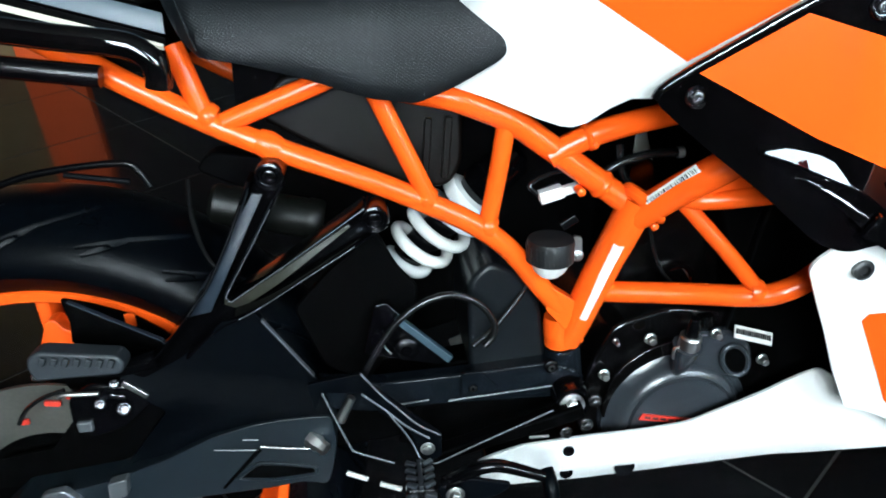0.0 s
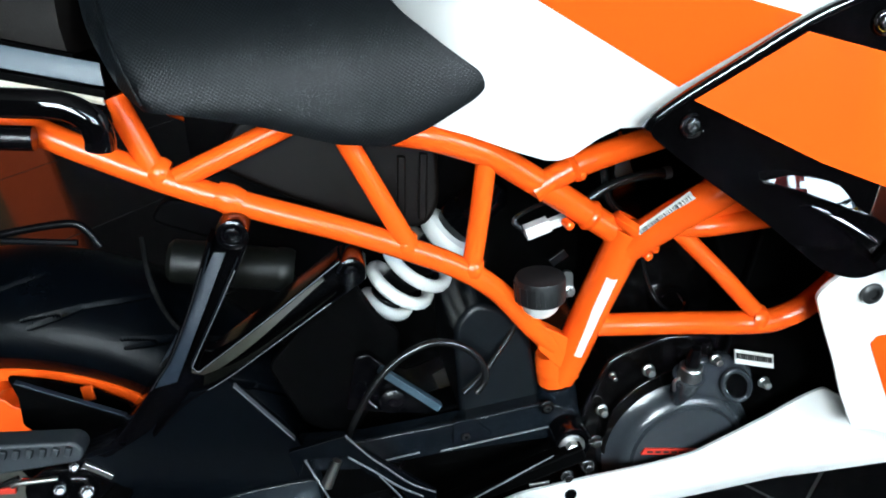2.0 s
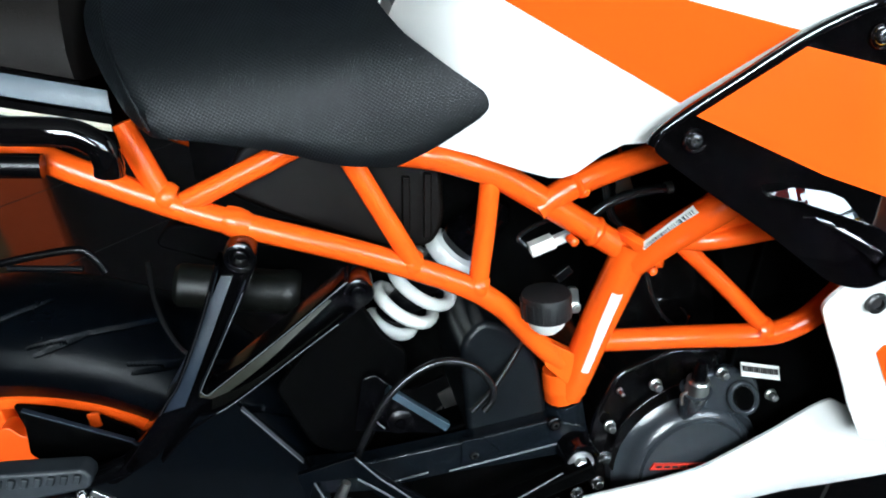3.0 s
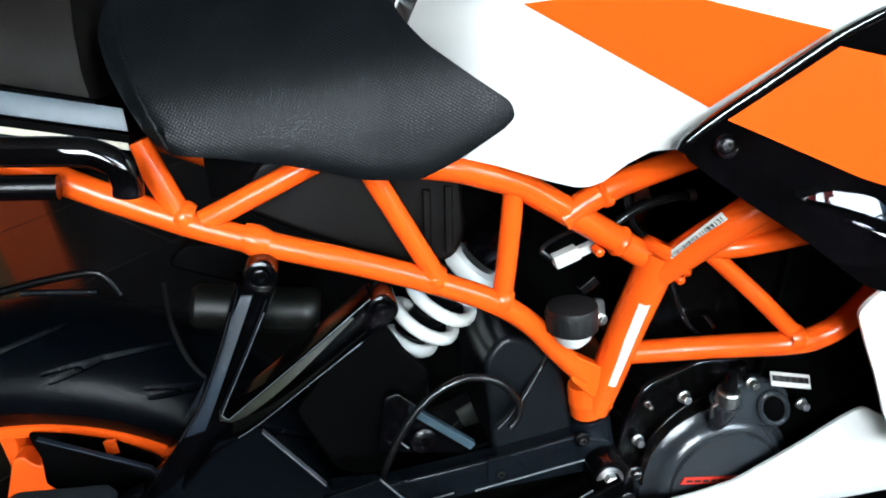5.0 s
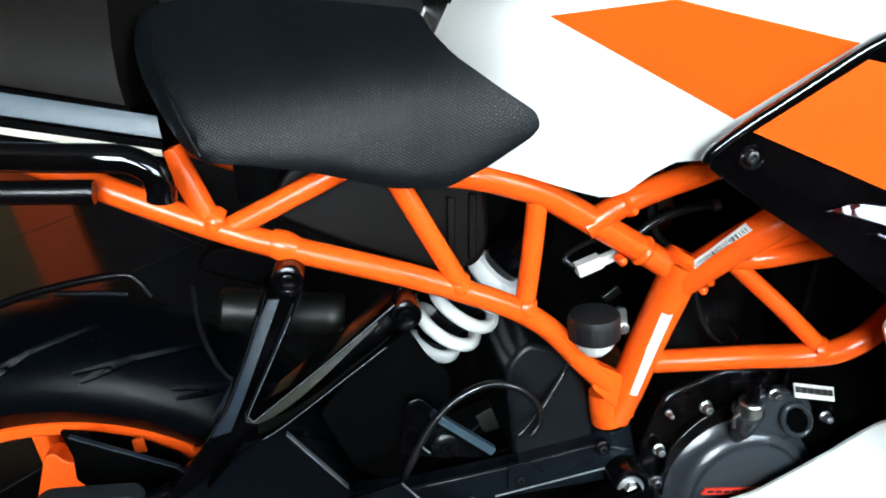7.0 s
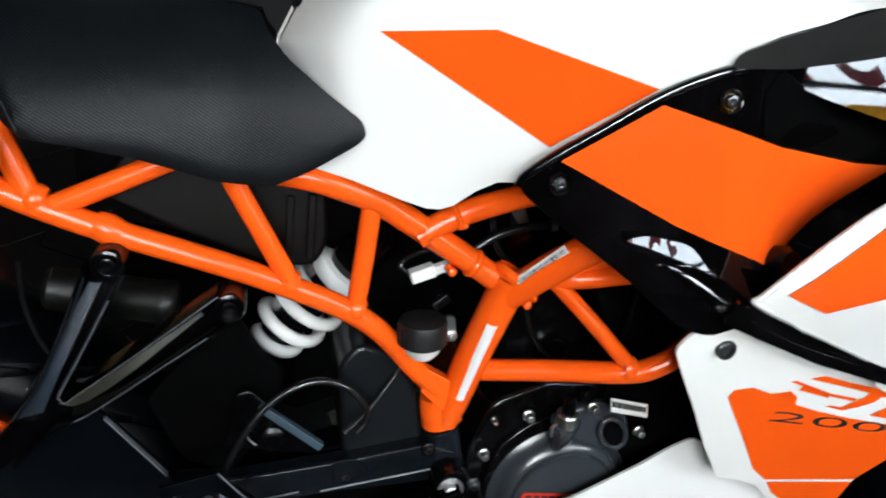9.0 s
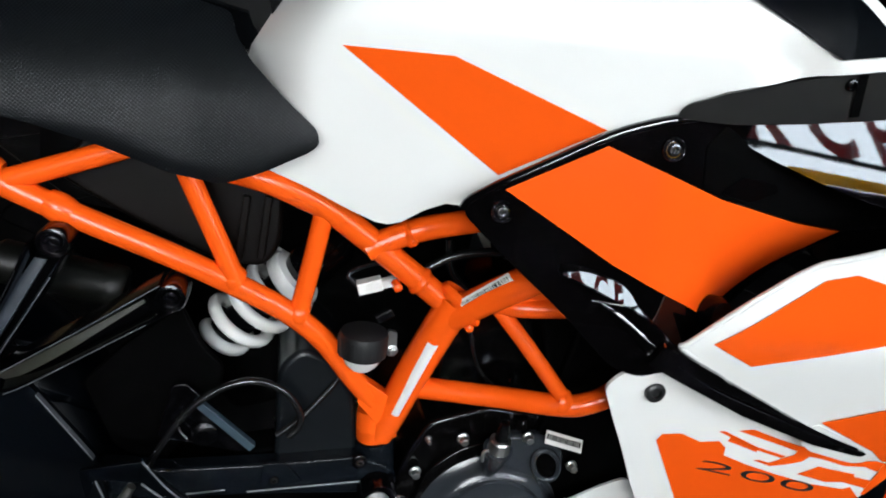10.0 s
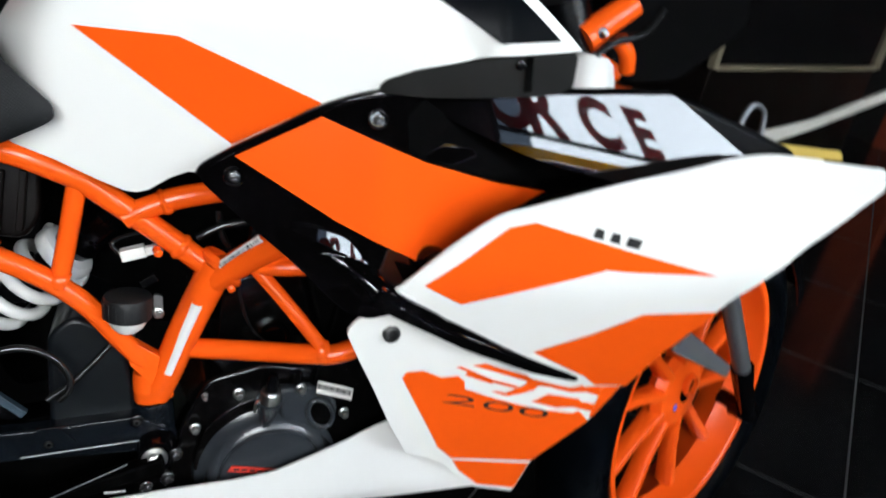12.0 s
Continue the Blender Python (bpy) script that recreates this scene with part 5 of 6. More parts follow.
WING = [(0.7345, 0.5885), (0.7749, 0.6282), (0.812, 0.657), (0.8406, 0.666), (0.8697, 0.675), (0.916, 0.6889), (0.9636, 0.7), (1.0115, 0.7121), (1.0587, 0.7196), (1.1482, 0.7169), (1.2735, 0.7072), (1.2895, 0.6833), (1.243, 0.6659), (1.1559, 0.627), (1.1102, 0.5945), (1.0853, 0.5735), (1.0439, 0.5001), (1.0255, 0.4471), (0.985, 0.452), (0.96, 0.463), (0.9404, 0.47), (0.8878, 0.496), (0.8231, 0.53), (0.7815, 0.553), (0.752, 0.576)]
wing = part("side_fairing", sheet(rounded(WING, 0.007), wing_y, 0.012), WHITE, bike, "glossy white side fairing with orange chevrons", solid=0.004)
part("side_fairing", sheet(WING, wing_y, 0.04, side=-1), WHITE, bike, solid=0.004)
part("fairing_rim", sweep(bmesh.new(), spline([(x, wing_y(x, z) + 0.0015, z) for x, z in ((0.752, 0.578), (0.7355, 0.5885), (0.7405, 0.594), (0.7749, 0.6282), (0.812, 0.656), (0.8406, 0.6655), (0.916, 0.6885), (0.9636, 0.6995), (1.0587, 0.719), (1.148, 0.7165))], 6), 0.0024, 10), WHITE_SATIN, wing)
part("orange_chevron", sheet([(0.7557, 0.5937), (0.7930, 0.5737), (0.9165, 0.6128), (1.0430, 0.6037), (0.8432, 0.6541), (0.8215, 0.6485)], wing_y, 0.012, 0.0012), ORANGE_GLOSS, wing, "orange chevron decal")
part("orange_chevron", sheet([(0.8845, 0.5121), (0.9809, 0.5591), (1.0767, 0.5559), (1.0425, 0.5001), (1.0245, 0.4485), (0.9800, 0.4560), (0.9560, 0.4740)], wing_y, 0.012, 0.0012), ORANGE_GLOSS, wing)
# maker's mark as plain slanted bars
bm = bmesh.new()
for k in range(3):
    x = 0.900 + k * 0.016
    o = [(x, 0.651 - k * 0.0035), (x + 0.0148, 0.6478 - k * 0.0035), (x + 0.0120, 0.6398 - k * 0.0035), (x - 0.0025, 0.6430 - k * 0.0035)]
    prism(bm, o, wing_y(x, 0.645) - 0.0012, wing_y(x, 0.645) - 0.0004)
part("mark", bm, PRINT, wing, "small black maker's mark", smooth=False)

FAIR = [(0.5785, 0.668), (0.588, 0.6805), (0.606, 0.692), (0.632, 0.7075), (0.672, 0.7315), (0.700, 0.7435), (0.722, 0.748), (0.823, 0.754), (0.989, 0.766), (1.10, 0.700), (1.05, 0.68), (0.904, 0.640), (0.84, 0.58), (0.82, 0.545), (0.765, 0.554), (0.735, 0.556), (0.716, 0.5535), (0.696, 0.5600), (0.6560, 0.5990), (0.638, 0.6145), (0.616, 0.633), (0.594, 0.653)]
fairing = part("upper_fairing", sheet(rounded(FAIR, 0.008), fair_y, 0.010), BLACK_GLOSS, bike, "gloss black upper fairing with orange panel", solid=0.004)
part("upper_fairing", sheet(FAIR, fair_y, 0.03, side=-1), BLACK_GLOSS, bike, solid=0.004)
part("orange_panel", sheet([(0.6063, 0.6875), (0.6705, 0.7248), (0.760, 0.692), (0.835, 0.673), (0.902, 0.660), (0.884, 0.640), (0.807, 0.611), (0.772, 0.597), (0.751, 0.609), (0.686, 0.640)], fair_y, 0.008, 0.0016), ORANGE_GLOSS, fairing, "orange decal panel")
BULGE = [(0.757, 0.752), (0.989, 0.766), (1.10, 0.700), (1.09, 0.672), (1.03, 0.674), (0.978, 0.680), (0.938, 0.684), (0.899, 0.691), (0.870, 0.697), (0.845, 0.704), (0.813, 0.715), (0.790, 0.7235), (0.773, 0.731), (0.762, 0.740)]
part("fairing_bulge", sheet(rounded(BULGE, 0.010, 6), bulge_y, 0.010), BLACK_GLOSS, fairing, "mirror-gloss black bulged fairing shoulder", solid=0.010)
SWELL = [(0.646, 0.633), (0.665, 0.635), (0.690, 0.628), (0.716, 0.613), (0.750, 0.5975), (0.735, 0.5965), (0.715, 0.603), (0.690, 0.615), (0.665, 0.6265)]
part("fairing_swell", sheet(rounded(SWELL, 0.006), lambda x, z: -0.2325 + 0.05 * (x - 0.69) + 0.30 * (z - 0.612) + 1.73 * (x - 0.69) ** 2 + 2.0 * (z - 0.612) ** 2, 0.006), BLACK_GLOSS, fairing, "glossy swelling along the lower edge", solid=0.008)
part("bulge_rim", sweep(bmesh.new(), spline([(x, bulge_y(x, z) + 0.002, z) for x, z in ((0.765, 0.7520), (0.823, 0.7555), (0.90, 0.7610), (0.986, 0.7665))], 8), 0.0034, 12), MATT_BLACK, fairing, "black lip along the top of the bulge")
RECESS = [(0.752, 0.745), (0.773, 0.733), (0.813, 0.718), (0.845, 0.708), (0.899, 0.695), (0.978, 0.684), (1.04, 0.678), (1.03, 0.668), (0.95, 0.6575), (0.903, 0.661), (0.835, 0.6745), (0.765, 0.6915), (0.742, 0.7005), (0.738, 0.73)]
# Raised matt black sheets put the hollow's darkness over the gloss fairing.
part("fairing_recess_shade", sheet(rounded(RECESS, 0.004), fair_y, 0.010, 0.0012), MATT_BLACK, fairing, "recess under the bulge, its shade painted matt black", solid=0.002)
part("fairing_recess_shade", sheet(rounded([(0.738, 0.606), (0.772, 0.5945), (0.807, 0.6085), (0.884, 0.6375), (0.905, 0.642), (0.845, 0.585), (0.822, 0.548), (0.770, 0.557), (0.750, 0.585)], 0.003), fair_y, 0.008, 0.0012), MATT_BLACK, fairing, solid=0.002)
part("recess_blade", sheet(rounded([(0.757, 0.697), (0.775, 0.709), (0.803, 0.7045), (0.806, 0.699), (0.783, 0.690)], 0.004), lambda x, z: -0.2290 + 0.05 * (x - 0.78) + 0.03 * (z - 0.70) + 7.0 * (z - 0.70) ** 2, 0.006), BLACK_GLOSS, fairing, solid=0.003)
part("fairing_lip", sweep(bmesh.new(), spline([(x, fair_y(x, z) + 0.0038, z) for x, z in ((0.5805, 0.669), (0.586, 0.677), (0.606, 0.6905), (0.632, 0.7060), (0.672, 0.7300), (0.700, 0.7420), (0.722, 0.7475), (0.76, 0.750))], 6), 0.0042, 14), BLACK_GLOSS, fairing)
for x, z in ((0.6063, 0.6705), (0.7130, 0.7265)):
    bm = bmesh.new()
    lathe(bm, [(0.0086, 0), (0.0084, 0.0012), (0.0078, 0.0018), (0.0070, 0.0014), (0.0058, 0.0004), (0.0, 0.0004)], (x, fair_y(x, z), z), (0, -1, 0.1), 24)
    part("bolt_washer", bm, BLACK_GLOSS, fairing)
    socket_bolt(fairing, (x, fair_y(x, z) - 0.0005, z), r=0.0048, h=0.0022, mat=BOLT_GREY)
VISOR = [(0.712, 0.748), (0.7125, 0.753), (0.716, 0.758), (0.736, 0.767), (0.761, 0.773), (0.783, 0.778), (0.812, 0.784), (0.863, 0.790), (0.879, 0.791), (0.882, 0.765), (0.868, 0.757), (0.800, 0.750), (0.751, 0.747)]
visor = part("inner_fairing", sheet(rounded(VISOR, 0.003), lambda x, z: -0.243 + 0.02 * (x - 0.75) - (z - 0.75) * 0.20 + 0.012 * max(0.0, 1 - (x - 0.712) / 0.03) ** 2, 0.008), VISOR_GREY, bike, "grey-brown inner fairing under the tank", solid=0.003)
# Raised black strip paints the dark of the slit.
part("visor_gap_shade", sheet([(0.829, 0.786), (0.836, 0.787), (0.842, 0.758), (0.834, 0.757)], lambda x, z: -0.243 + 0.02 * (x - 0.75) - (z - 0.75) * 0.20, 0.01, 0.0012), MATT_BLACK, visor)
socket_bolt(visor, (0.826, -0.2475, 0.779), r=0.0045, h=0.003, mat=BLACK)
def slot_y(x, z):
    c = 0.5810 - 0.455 * (x - 0.718)
    return wing_y(x, z) - 0.0026 + 0.0005 * ((z - c) / 0.015) ** 2


part("air_slot", sheet(rounded([(0.7165, 0.5708), (0.7210, 0.5899), (0.7400, 0.5798), (0.8165, 0.5386), (0.8883, 0.4988), (0.9318, 0.4810), (0.9490, 0.4728), (0.9515, 0.4700), (0.9482, 0.4673), (0.9256, 0.4737), (0.8947, 0.4822), (0.8170, 0.5155), (0.7540, 0.5496)], 0.002), slot_y, 0.005), BLACK_GLOSS, bike, "gloss black air slot between the fairings", solid=0.004)
def toe_y(x, z):
    """Runs the lower tip of the upper fairing smoothly into the air slot."""
    y = fair_y(x, z) - 0.0015
    return y + (slot_y(x, z) - 0.0012 - y) * smooth_step((x - 0.69) / 0.06)


part("fairing_toe", sheet(rounded([(0.674, 0.611), (0.6983, 0.5958), (0.7191, 0.5753), (0.7523, 0.5509), (0.7931, 0.5296), (0.8085, 0.5386), (0.7751, 0.5619), (0.7406, 0.5809), (0.7302, 0.5882), (0.7141, 0.6039), (0.7011, 0.6089)], 0.004), toe_y, 0.004), BLACK_GLOSS, fairing, "smooth gloss black tip running into the air slot", solid=0.003, sharp=80)
def ridge(points, shape, size, rise):
    """A narrow ridge on a skin whose upper flank looks up to the daylight."""
    line = spline([(x, 0, z) for x, z in points], 8)
    bm = bmesh.new()
    rows = []
    for i, p in enumerate(line):
        f = i / (len(line) - 1)
        w = size * (0.35 + 0.65 * smooth_step(f / 0.2) * (1 - 0.75 * smooth_step((f - 0.45) / 0.55)))
        y = shape(p.x, p.z) - 0.0004 + rise * (0.3 - f)
        rows.append([bm.verts.new((p.x, y + w * b, p.z + w * a)) for a, b in ((0.0070, 0.0014), (0.0048, 0.0003), (0.0025, -0.0007), (0.0006, -0.0013), (-0.0012, -0.0013), (-0.0030, 0.0006))])
    for a, b in zip(rows, rows[1:]):
        for k in range(5):
            bm.faces.new((a[k], a[k + 1], b[k + 1], b[k]))
    bmesh.ops.recalc_face_normals(bm, faces=bm.faces[:])
    if sum(f.normal.y for f in bm.faces) > 0:
        bmesh.ops.reverse_faces(bm, faces=bm.faces[:])
    return bm


# Added black plate that closes the gap behind the tip.
part("fairing_fill_panel", plate(rounded([(0.705, 0.600), (0.760, 0.602), (0.800, 0.560), (0.780, 0.548), (0.735, 0.563), (0.710, 0.578)], 0.004), -0.218, -0.212), MATT_BLACK, fairing, "added black fill panel behind the fairing tip")
part("slot_ridge", ridge(((0.736, 0.5735), (0.7475, 0.5655), (0.7740, 0.5495), (0.8050, 0.5345), (0.8440, 0.5175), (0.8900, 0.4965), (0.9330, 0.4790)), slot_y, 1.0, 0.005), BLACK_GLOSS, bike, solid=0.002, sharp=80)
part("toe_ridge", ridge(((0.6830, 0.6095), (0.6960, 0.6010), (0.7073, 0.5930), (0.7272, 0.5784), (0.7440, 0.5675)), toe_y, 0.5, 0.0), BLACK_GLOSS, fairing, solid=0.002, sharp=80)
part("slot_border", sheet(rounded([(0.8800, 0.5040), (0.8841, 0.5089), (0.9170, 0.4936), (0.9399, 0.4842), (0.9543, 0.4755), (0.9621, 0.4655), (0.9628, 0.4562), (0.9507, 0.4552), (0.9306, 0.4620), (0.8985, 0.4726), (0.8850, 0.4830)], 0.003), wing_y, 0.012, 0.0006), WHITE, bike, "white rim round the air slot", solid=0.002)
bm = bmesh.new()
lathe(bm, [(0.014, 0), (0.014, 0.008), (0.010, 0.014), (0, 0.014)], (0.772, -0.225, 0.603), (0.2, -1, 0.2), 20)
part("rubber_stop", bm, BLACK_PLASTIC, bike)

# ---- wheels ----
def tyre_mesh(radius, width, m, count=0, rows=44, cols=360):
    """A tyre with grooves pressed into its tread."""
    bm = bmesh.new()
    half, depth = width / 2, radius - 0.222
    grid = []
    for i in range(cols):
        th = 2 * math.pi * i / cols
        ring = []
        for j in range(rows + 1):
            ph = -2.0 + 4.0 * j / rows
            if abs(ph) < 1.65:
                y, r = half * math.sin(ph), 0.247 + (radius - 0.247) * math.cos(ph)
            else:
                f = (abs(ph) - 1.65) / 0.35
                y, r = math.copysign(half * (0.997 - 0.20 * f), ph), 0.247 + (radius - 0.247) * math.cos(1.65) - 0.019 * f
            if count:
                a, side = abs(ph), (0.5 if ph < 0 else 0.0)
                for phase, lo, hi, tilt, curve in ((0.0, 0.42, 1.12, 0.70, 0.40), (0.45, 0.80, 1.22, 0.35, 0.12)):
                    if lo < a < hi:
                        u = (a - lo) / (hi - lo)
                        g = (th * count / (2 * math.pi) + side + phase - tilt * u - curve * u * u) % 1.0
                        d = min(g, 1 - g) * 2 * math.pi * radius / count
                        w = 0.0046 * math.sin(math.pi * (0.16 + 0.76 * u))
                        if d < w:
                            r -= 0.0050 * smooth_step(2.0 * (1 - d / w))
            ring.append(bm.verts.new(m @ Vector((r * math.cos(th), y, r * math.sin(th)))))
        grid.append(ring)
    for i in range(cols):
        a, b = grid[i], grid[(i + 1) % cols]
        for j in range(rows):
            bm.faces.new((a[j], a[j + 1], b[j + 1], b[j]))
    bmesh.ops.recalc_face_normals(bm, faces=bm.faces[:])
    return bm


def wheel(name, at, steer, tyre_r, tyre_w, rim_w, label, tread, hub_half=0.06, hub_wide=0.0, phase=0.12, spread=0.20):
    m = Matrix.Translation(at) @ Matrix.Rotation(radians(steer), 4, "Z")
    h = rim_w / 2
    bm = lathe(bmesh.new(), [(0.2095, -h + 0.001), (0.2115, -h - 0.001), (0.2205, -h - 0.002), (0.222, -h), (0.222, -h + 0.006), (0.216, -h + 0.012), (0.205, -h * 0.3), (0.205, h * 0.3), (0.216, h - 0.012), (0.222, h - 0.006), (0.222, h), (0.2115, h + 0.001), (0.2095, h - 0.001), (0.203, h * 0.4), (0.194, 0), (0.203, -h * 0.4), (0.2095, -h + 0.001)], (0, 0, 0), (0, 1, 0), 96)
    bm.transform(m)
    w = part(name, bm, ORANGE_RIM, bike, label)
    part("tyre", tyre_mesh(tyre_r, tyre_w, m, tread, 240 if tread else 30, 1700 if tread else 300), RUBBER, w, "black grooved tyre" if tread else "black tyre", sharp=170)
    bm = lathe(bmesh.new(), [(r + (hub_wide if r > 0.02 else 0), y * hub_half / 0.06) for r, y in ((0.014, -0.06), (0.030, -0.06), (0.044, -0.045), (0.048, -0.02), (0.052, 0), (0.048, 0.02), (0.044, 0.045), (0.030, 0.06), (0.014, 0.06))], (0, 0, 0), (0, 1, 0), 40)
    bm.transform(m)
    part("hub", bm, ORANGE_RIM, w)
    for s in (-1, 1):
        bm = lathe(bmesh.new(), [(0.0, hub_half), (0.0135, hub_half), (0.0145, hub_half + 0.0025), (0.010, hub_half + 0.004), (0.0, hub_half + 0.004)], (0, 0, 0), (0, s, 0), 24)
        bm.transform(m)
        part("axle_seal", bm, BLACK, w)
    for k in range(5):
        for s in (-1, 1):
            a0, a1 = 2 * math.pi * (k + phase) / 5 + s * spread, 2 * math.pi * (k + phase) / 5 + s * (spread - 0.03)
            bm = bmesh.new()
            p0, p1 = Vector((0.040 * math.cos(a0), 0, 0.040 * math.sin(a0))), Vector((0.192 * math.cos(a1), 0, 0.192 * math.sin(a1)))
            d = (p1 - p0).normalized()
            n = Vector((-d.z, 0, d.x))
            rings = []
            for f, wd, dp in ((0, 0.010, 0.024 if tread else 0.018), (0.5, 0.0072 if tread else 0.0090, 0.014), (1.0, 0.010, 0.016)):
                p = p0 + (p1 - p0) * f
                rings.append([bm.verts.new(p + n * a * wd + Vector((0, b * dp, 0))) for a, b in ((-1, -0.5), (-0.6, -1), (0.6, -1), (1, -0.5), (1, 0.5), (0.6, 1), (-0.6, 1), (-1, 0.5))])
            for a, b in zip(rings, rings[1:]):
                for q in range(8):
                    bm.faces.new((a[q], b[q], b[(q + 1) % 8], a[(q + 1) % 8]))
            bmesh.ops.recalc_face_normals(bm, faces=bm.faces[:])
            bm.transform(m)
            part("spoke", bm, ORANGE_RIM, w, bevel=0.002)
    return w, m


REAR, FRONT = (0.029, 0, 0.285), (1.304, 0, 0.299)
rear_wheel, rear_m = wheel("rear_wheel", REAR, 0, 0.306, 0.150, 0.115, "orange cast rear wheel with black tyre", 22)
part("wheel_web", plate(rounded([(0.044, 0.470), (0.053, 0.471), (0.060, 0.459), (0.077, 0.458), (0.088, 0.446), (0.090, 0.432), (0.080, 0.426), (0.071, 0.433), (0.056, 0.427), (0.024, 0.423)], 0.006), -0.050, -0.030), ORANGE_RIM, rear_wheel, bevel=0.003)
bm = lathe(bmesh.new(), [(0.080, 0), (0.134, 0), (0.134, 0.004), (0.080, 0.004), (0.080, 0)], (REAR[0], -0.076, REAR[2]), (0, -1, 0), 64)
part("brake_disc", bm, DISC, rear_wheel, "pale steel brake disc")
caliper = part("rear_caliper", plate(rounded([(0.072, 0.415), (0.095, 0.430), (0.150, 0.420), (0.152, 0.408), (0.120, 0.380), (0.085, 0.370), (0.070, 0.388)], 0.008), -0.106, -0.075), BLACK, bike, "black rear brake caliper with bright bolts", bevel=0.004)
part("pad_pin", box((0.1365, -0.109, 0.4215), (0.026, 0.004, 0.0055), Matrix.Rotation(radians(42), 4, "Y")), STEEL, caliper, "bright pad pin", bevel=0.001)
part("pad_clip", tube(at_y(-0.110, (0.068, 0.4215), (0.074, 0.4235), (0.088, 0.4225), (0.104, 0.4215)), 0.0022, 8), STEEL, caliper)
part("pad_clip", box((0.119, -0.108, 0.415), (0.014, 0.003, 0.005), Matrix.Rotation(radians(15), 4, "Y")), BOLT_GREY, caliper, bevel=0.001)
part("bleed_block", box((0.083, -0.107, 0.386), (0.014, 0.006, 0.011)), GREY_METAL, caliper, bevel=0.002)
for x, z, r in ((0.118, 0.428, 0.0045), (0.101, 0.408, 0.0055), (0.121, 0.401, 0.0070)):
    hex_bolt(caliper, (x, -0.107, z), axis=(0.5, -1, 0.5), r=r * 0.68, h=0.013, mat=BOLT_GREY)
hex_bolt(caliper, (0.049, -0.095, 0.438), axis=(0, -1, 0.3), r=0.0042, h=0.008, mat=BOLT_GREY)
part("brake_pipe", tube(at_y(-0.108, (0.074, 0.4275), (0.053, 0.421), (0.036, 0.410), (0.026, 0.396)), 0.0022, 8), HOSE, caliper)
for x, z, w, turn in ((0.047, 0.3995, 0.015, 10), (0.066, 0.405, 0.010, 15), (0.017, 0.382, 0.008, 0)):
    part("red_tab", box((x, -0.0835, z), (w, 0.003, 0.006), Matrix.Rotation(radians(turn), 4, "Y")), RED, caliper, "small red tab", bevel=0.001)
front_wheel, front_m = wheel("front_wheel", FRONT, 20.3, 0.298, 0.112, 0.084, "orange cast front wheel turned to one side", 0, 0.020, 0.012, 0.667, 0.36)
bm = lathe(bmesh.new(), [(0.016, 0.0), (0.019, 0.004), (0.0175, 0.010), (0.0135, 0.012), (0.0128, 0.006)], (0.004, -0.018, 0.016), (0, -1, 0), 28)
bm.transform(front_m)
part("hub_boss", bm, ORANGE_RIM, front_wheel)
bm = lathe(bmesh.new(), [(0.0130, 0.005), (0.006, 0.0055), (0.0, 0.005)], (0.004, -0.018, 0.016), (0, -1, 0), 24)
bm.transform(front_m)
part("boss_hole", bm, BLACK, front_wheel)
bm = lathe(bmesh.new(), [(0.0, 0.0006), (0.0055, 0.0004), (0.006, 0.0)], (-0.0215, -0.0205, -0.0190), (0, -1, 0), 16)
bm.transform(front_m)
part("paint_mark", bm, BLUE_DOT, front_wheel, "blue paint mark")
bm = sweep(bmesh.new(), [Vector((0.040, -0.058, 0.004)), Vector((0.038, -0.100, 0.0))], 0.0125, 16)
bm.transform(front_m)
part("axle", bm, BLACK, front_wheel, "black axle sleeve")
# fork legs turn with the wheel
for s in (-1, 1):
    bm = sweep(bmesh.new(), [Vector((-0.024, s * 0.105, 0.086)), Vector((-0.068, s * 0.105, 0.144)), Vector((-0.127, s * 0.105, 0.220)), Vector((-0.165, s * 0.105, 0.270))], (0.0125, 0.0125), 20)
    bm.transform(front_m)
    leg = part("fork_leg", bm, GREY_METAL, bike, "grey telescopic fork leg")
    bm = sweep(bmesh.new(), [Vector((-0.165, s * 0.105, 0.270)), Vector((-0.245, s * 0.105, 0.385))], 0.0235, 20)
    bm.transform(front_m)
    part("fork_tube", bm, BLACK, leg)
    bm = sweep(bmesh.new(), [Vector((0.036, s * 0.105, -0.004)), Vector((-0.004, s * 0.105, 0.055)), Vector((-0.026, s * 0.105, 0.090))], (0.0120, 0.0165), 20)
    bm.transform(front_m)
    part("fork_foot", bm, BLACK, leg)
    bm = lathe(bmesh.new(), [(0, -0.024), (0.0165, -0.024), (0.0175, 0.0), (0.0145, 0.012), (0.009, 0.014), (0.008, 0.010), (0, 0.010)], (0.036, s * 0.105, 0.0), (0, s, 0), 24)
    bm.transform(front_m)
    part("axle_clamp", bm, BLACK, leg)
bm = bmesh.new()
rows = []
for k in range(25):
    a = radians(28 + 95 * k / 24)
    rows.append([bm.verts.new(front_m @ Vector((r * math.cos(a), y, r * math.sin(a)))) for y, r in ((-0.072, 0.262), (-0.069, 0.290), (-0.045, 0.310), (0, 0.318), (0.045, 0.310), (0.069, 0.290), (0.072, 0.262))])
for a, b in zip(rows, rows[1:]):
    for k in range(6):
        bm.faces.new((a[k], b[k], b[k + 1], a[k + 1]))
bmesh.ops.recalc_face_normals(bm, faces=bm.faces[:])
part("front_mudguard", bm, BLACK_PLASTIC, bike, "black front mudguard", solid=0.003)
bm = plate(rounded([(1.1770, 0.4276), (1.2049, 0.4521), (1.2901, 0.3944), (1.2859, 0.3772)], 0.004), -0.113, -0.107)
part("mudguard_stay", bm, GREY_METAL, bike, "grey mudguard stay", bevel=0.001)

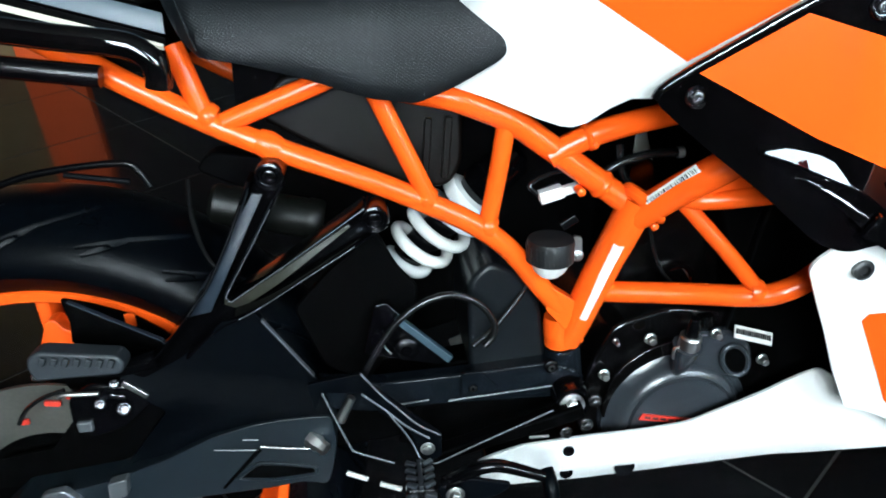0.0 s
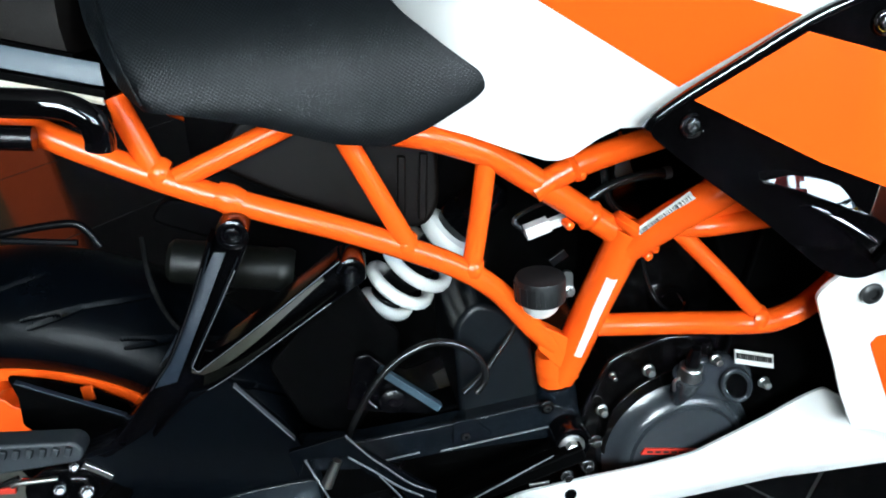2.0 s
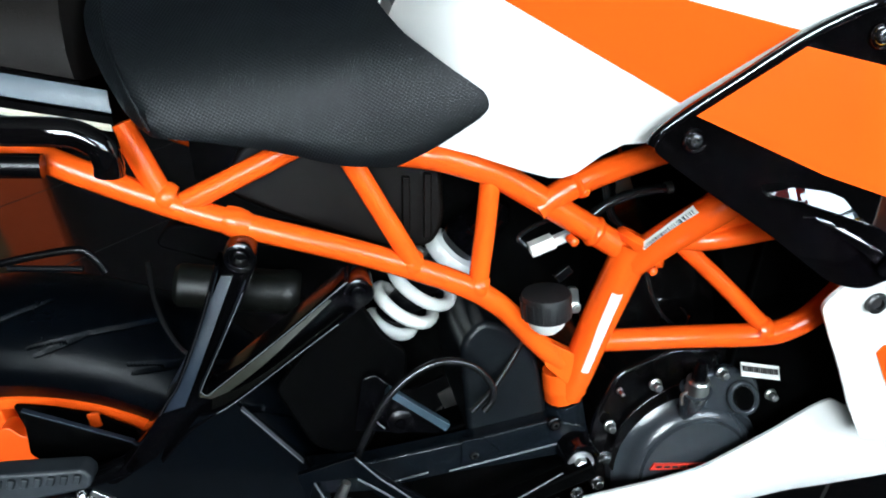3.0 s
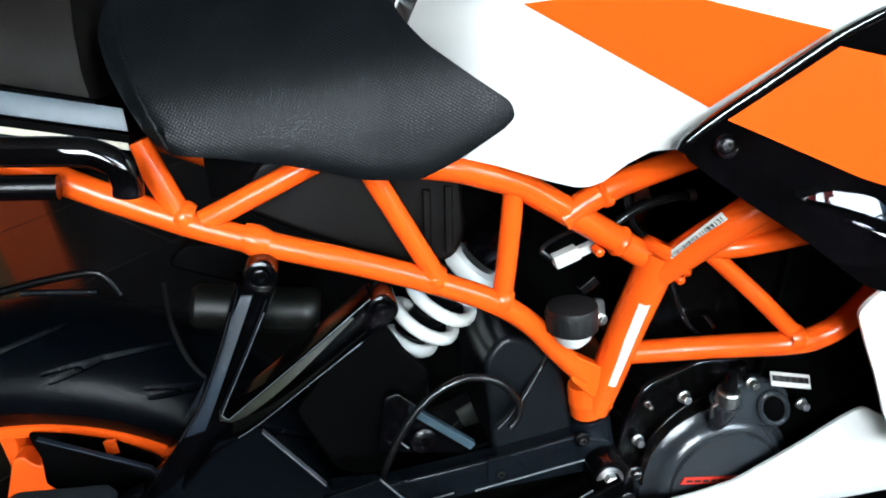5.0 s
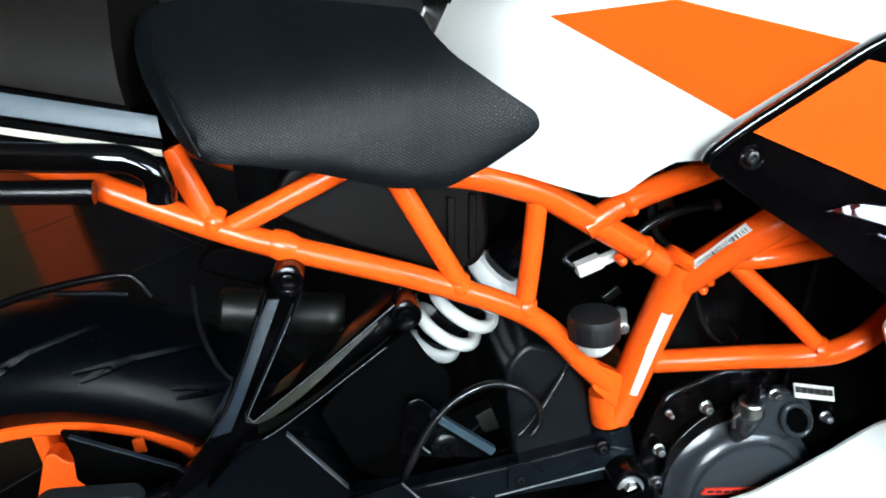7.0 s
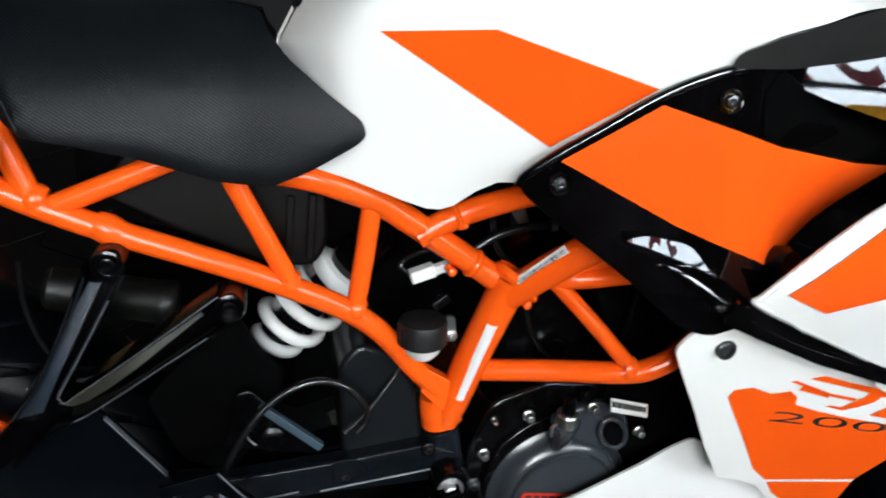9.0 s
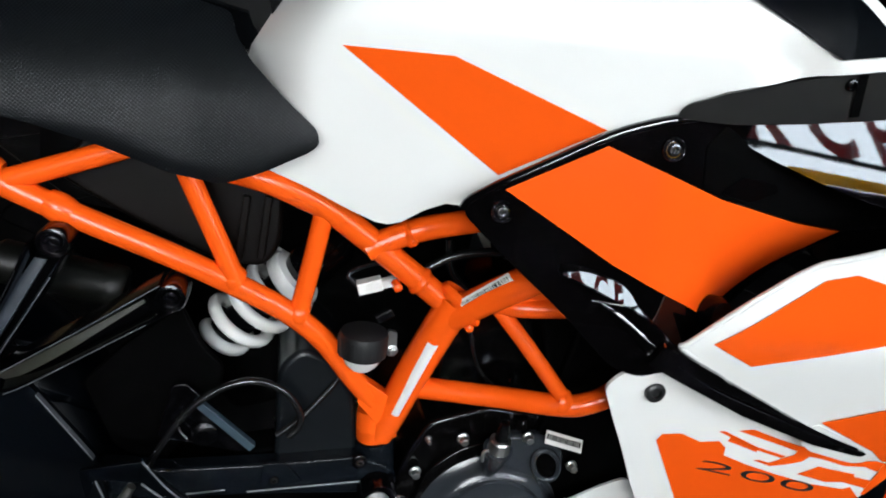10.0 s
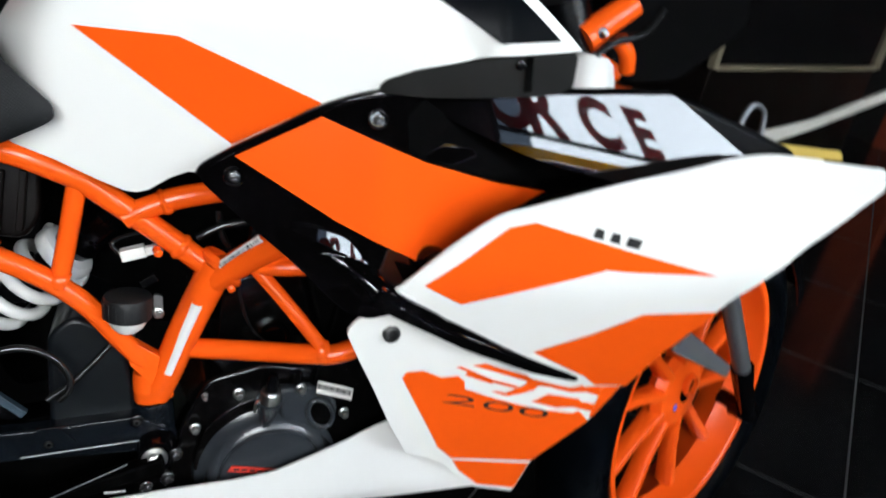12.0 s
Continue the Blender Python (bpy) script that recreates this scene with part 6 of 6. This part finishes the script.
# ---- cockpit ----
clamp = part("triple_clamp", tube([(1.020, -0.03, 0.806), (1.050, -0.03, 0.830), (1.082, -0.03, 0.853)], (0.018, 0.015), 20), ORANGE, bike, "orange steering clamp with bolts")
part("clamp_lug", tube([(1.070, -0.03, 0.812), (1.085, -0.03, 0.795), (1.096, -0.02, 0.776)], (0.011, 0.010), 16), ORANGE, clamp)
part("clamp_lug", tube([(1.060, 0.02, 0.790), (1.110, 0.02, 0.768)], 0.012, 16), ORANGE, clamp)
hex_bolt(clamp, (1.034, -0.047, 0.816), r=0.0048, h=0.007, mat=BOLT_GREY)
bm = lathe(bmesh.new(), [(0.0360, -0.010), (0.0345, 0.0), (0.0300, 0.020), (0.0240, 0.036), (0.0170, 0.042), (0.0, 0.043)], (1.024, -0.045, 0.748), (0.12, 0, 1), 36)
part("stem_cover", bm, WHITE_SATIN, bike, "white cone-shaped cover under the steering clamp")
part("brake_line", tube([(1.02, -0.06, 0.79), (1.05, -0.055, 0.808), (1.09, -0.05, 0.82), (1.12, -0.04, 0.85)], 0.005, 10), HOSE, clamp)
part("instrument_housing", plate(rounded([(1.09, 0.80), (1.115, 0.90), (1.30, 0.95), (1.33, 0.85), (1.22, 0.765), (1.13, 0.755)], 0.02), 0.03, 0.12), MATT_BLACK, bike, "black instrument housing", bevel=0.004)
part("steering_head", tube([(1.00, 0, 0.85), (1.10, 0, 0.60)], 0.035, 20), BLACK_PLASTIC, bike)
screen = part("windscreen", sheet([(1.244, 0.708), (1.341, 0.735), (1.460, 0.779), (1.60, 0.84), (1.62, 0.70), (1.503, 0.680), (1.268, 0.690)], lambda x, z: -0.10 + 0.15 * (z - 0.70), 0.03), SMOKE, bike, "smoked plastic windscreen", solid=0.003)
part("windscreen_edge", plate(rounded([(1.210, 0.7115), (1.330, 0.739), (1.460, 0.787), (1.60, 0.84), (1.60, 0.826), (1.457, 0.772), (1.330, 0.726), (1.255, 0.703)], 0.002), -0.106, -0.101), SMOKE_EDGE, screen, bevel=0.001)
part("yellow_strip", plate(rounded([(1.245, 0.703), (1.255, 0.709), (1.392, 0.701), (1.397, 0.689), (1.290, 0.692)], 0.002), -0.112, -0.108), AMBER, screen)
part("cockpit_panel", plate(rounded([(0.93, 0.62), (0.97, 0.74), (1.10, 0.76), (1.30, 0.70), (1.25, 0.58), (1.05, 0.55)], 0.02), -0.13, 0.13), BLACK_PLASTIC, bike, "black cockpit housing", bevel=0.01)
part("cable_loop", tube([(1.205, -0.12, 0.705), (1.200, -0.12, 0.730), (1.212, -0.12, 0.752), (1.232, -0.12, 0.746), (1.236, -0.12, 0.715)], 0.0035, 8), GREY_METAL, bike)
stand = part("side_stand", tube([(0.56, 0.12, 0.27), (0.50, 0.21, 0.10), (0.47, 0.255, 0.048)], 0.011, 12), BLACK, bike, "black side stand on the far side")

# ---- floor tiles ----
def tile_mesh(size):
    bm = bmesh.new()
    h = size / 2
    for inset, z in ((0, -0.004), (0, -0.001), (0.001, 0.0)):
        for sx, sy in ((-1, -1), (1, -1), (1, 1), (-1, 1)):
            bm.verts.new((sx * (h - inset), sy * (h - inset), z))
    bm.verts.ensure_lookup_table()
    v = bm.verts
    for r in (0, 4):
        for k in range(4):
            j = (k + 1) % 4
            bm.faces.new((v[r + k], v[r + j], v[r + 4 + j], v[r + 4 + k]))
    bm.faces.new((v[8], v[9], v[10], v[11]))
    me = bpy.data.meshes.new("tile")
    bm.to_mesh(me)
    bm.free()
    me.materials.append(TILE)
    return me


def cut_tile(at):
    """A tile trimmed where it meets the walls."""
    bm = bmesh.new()
    bm.from_mesh(tile_me)
    bm.transform(at)
    for co, no in (((X0, 0, 0), (-1, 0, 0)), ((X1, 0, 0), (1, 0, 0)), ((0, Y0, 0), (0, -1, 0)), ((0, Y1, 0), (0, 1, 0))):
        bmesh.ops.bisect_plane(bm, geom=bm.verts[:] + bm.edges[:] + bm.faces[:], plane_co=co, plane_no=no, clear_outer=True)
    me = bpy.data.meshes.new("tile")
    bm.to_mesh(me)
    whole = len(bm.faces)
    bm.free()
    me.materials.append(TILE)
    return me if whole else None


tile_me = tile_mesh(0.596)
turn = Matrix.Translation((-0.525, 1.980, 0)) @ Matrix.Rotation(radians(38), 4, "Z")
for i in range(-14, 14):
    for j in range(-14, 14):
        at = turn @ Matrix.Translation((0.3 + i * 0.6, 0.3 + j * 0.6, 0))
        p = at.translation
        if X0 + 0.43 < p.x < X1 - 0.43 and Y0 + 0.43 < p.y < Y1 - 0.43:
            ob = new("tile", tile_me)
            ob.parent, ob.matrix_basis = floor, at
        elif X0 - 0.43 < p.x < X1 + 0.43 and Y0 - 0.43 < p.y < Y1 + 0.43:
            trimmed = cut_tile(at)
            if trimmed:
                ob = new("tile", trimmed)
                ob.parent = floor
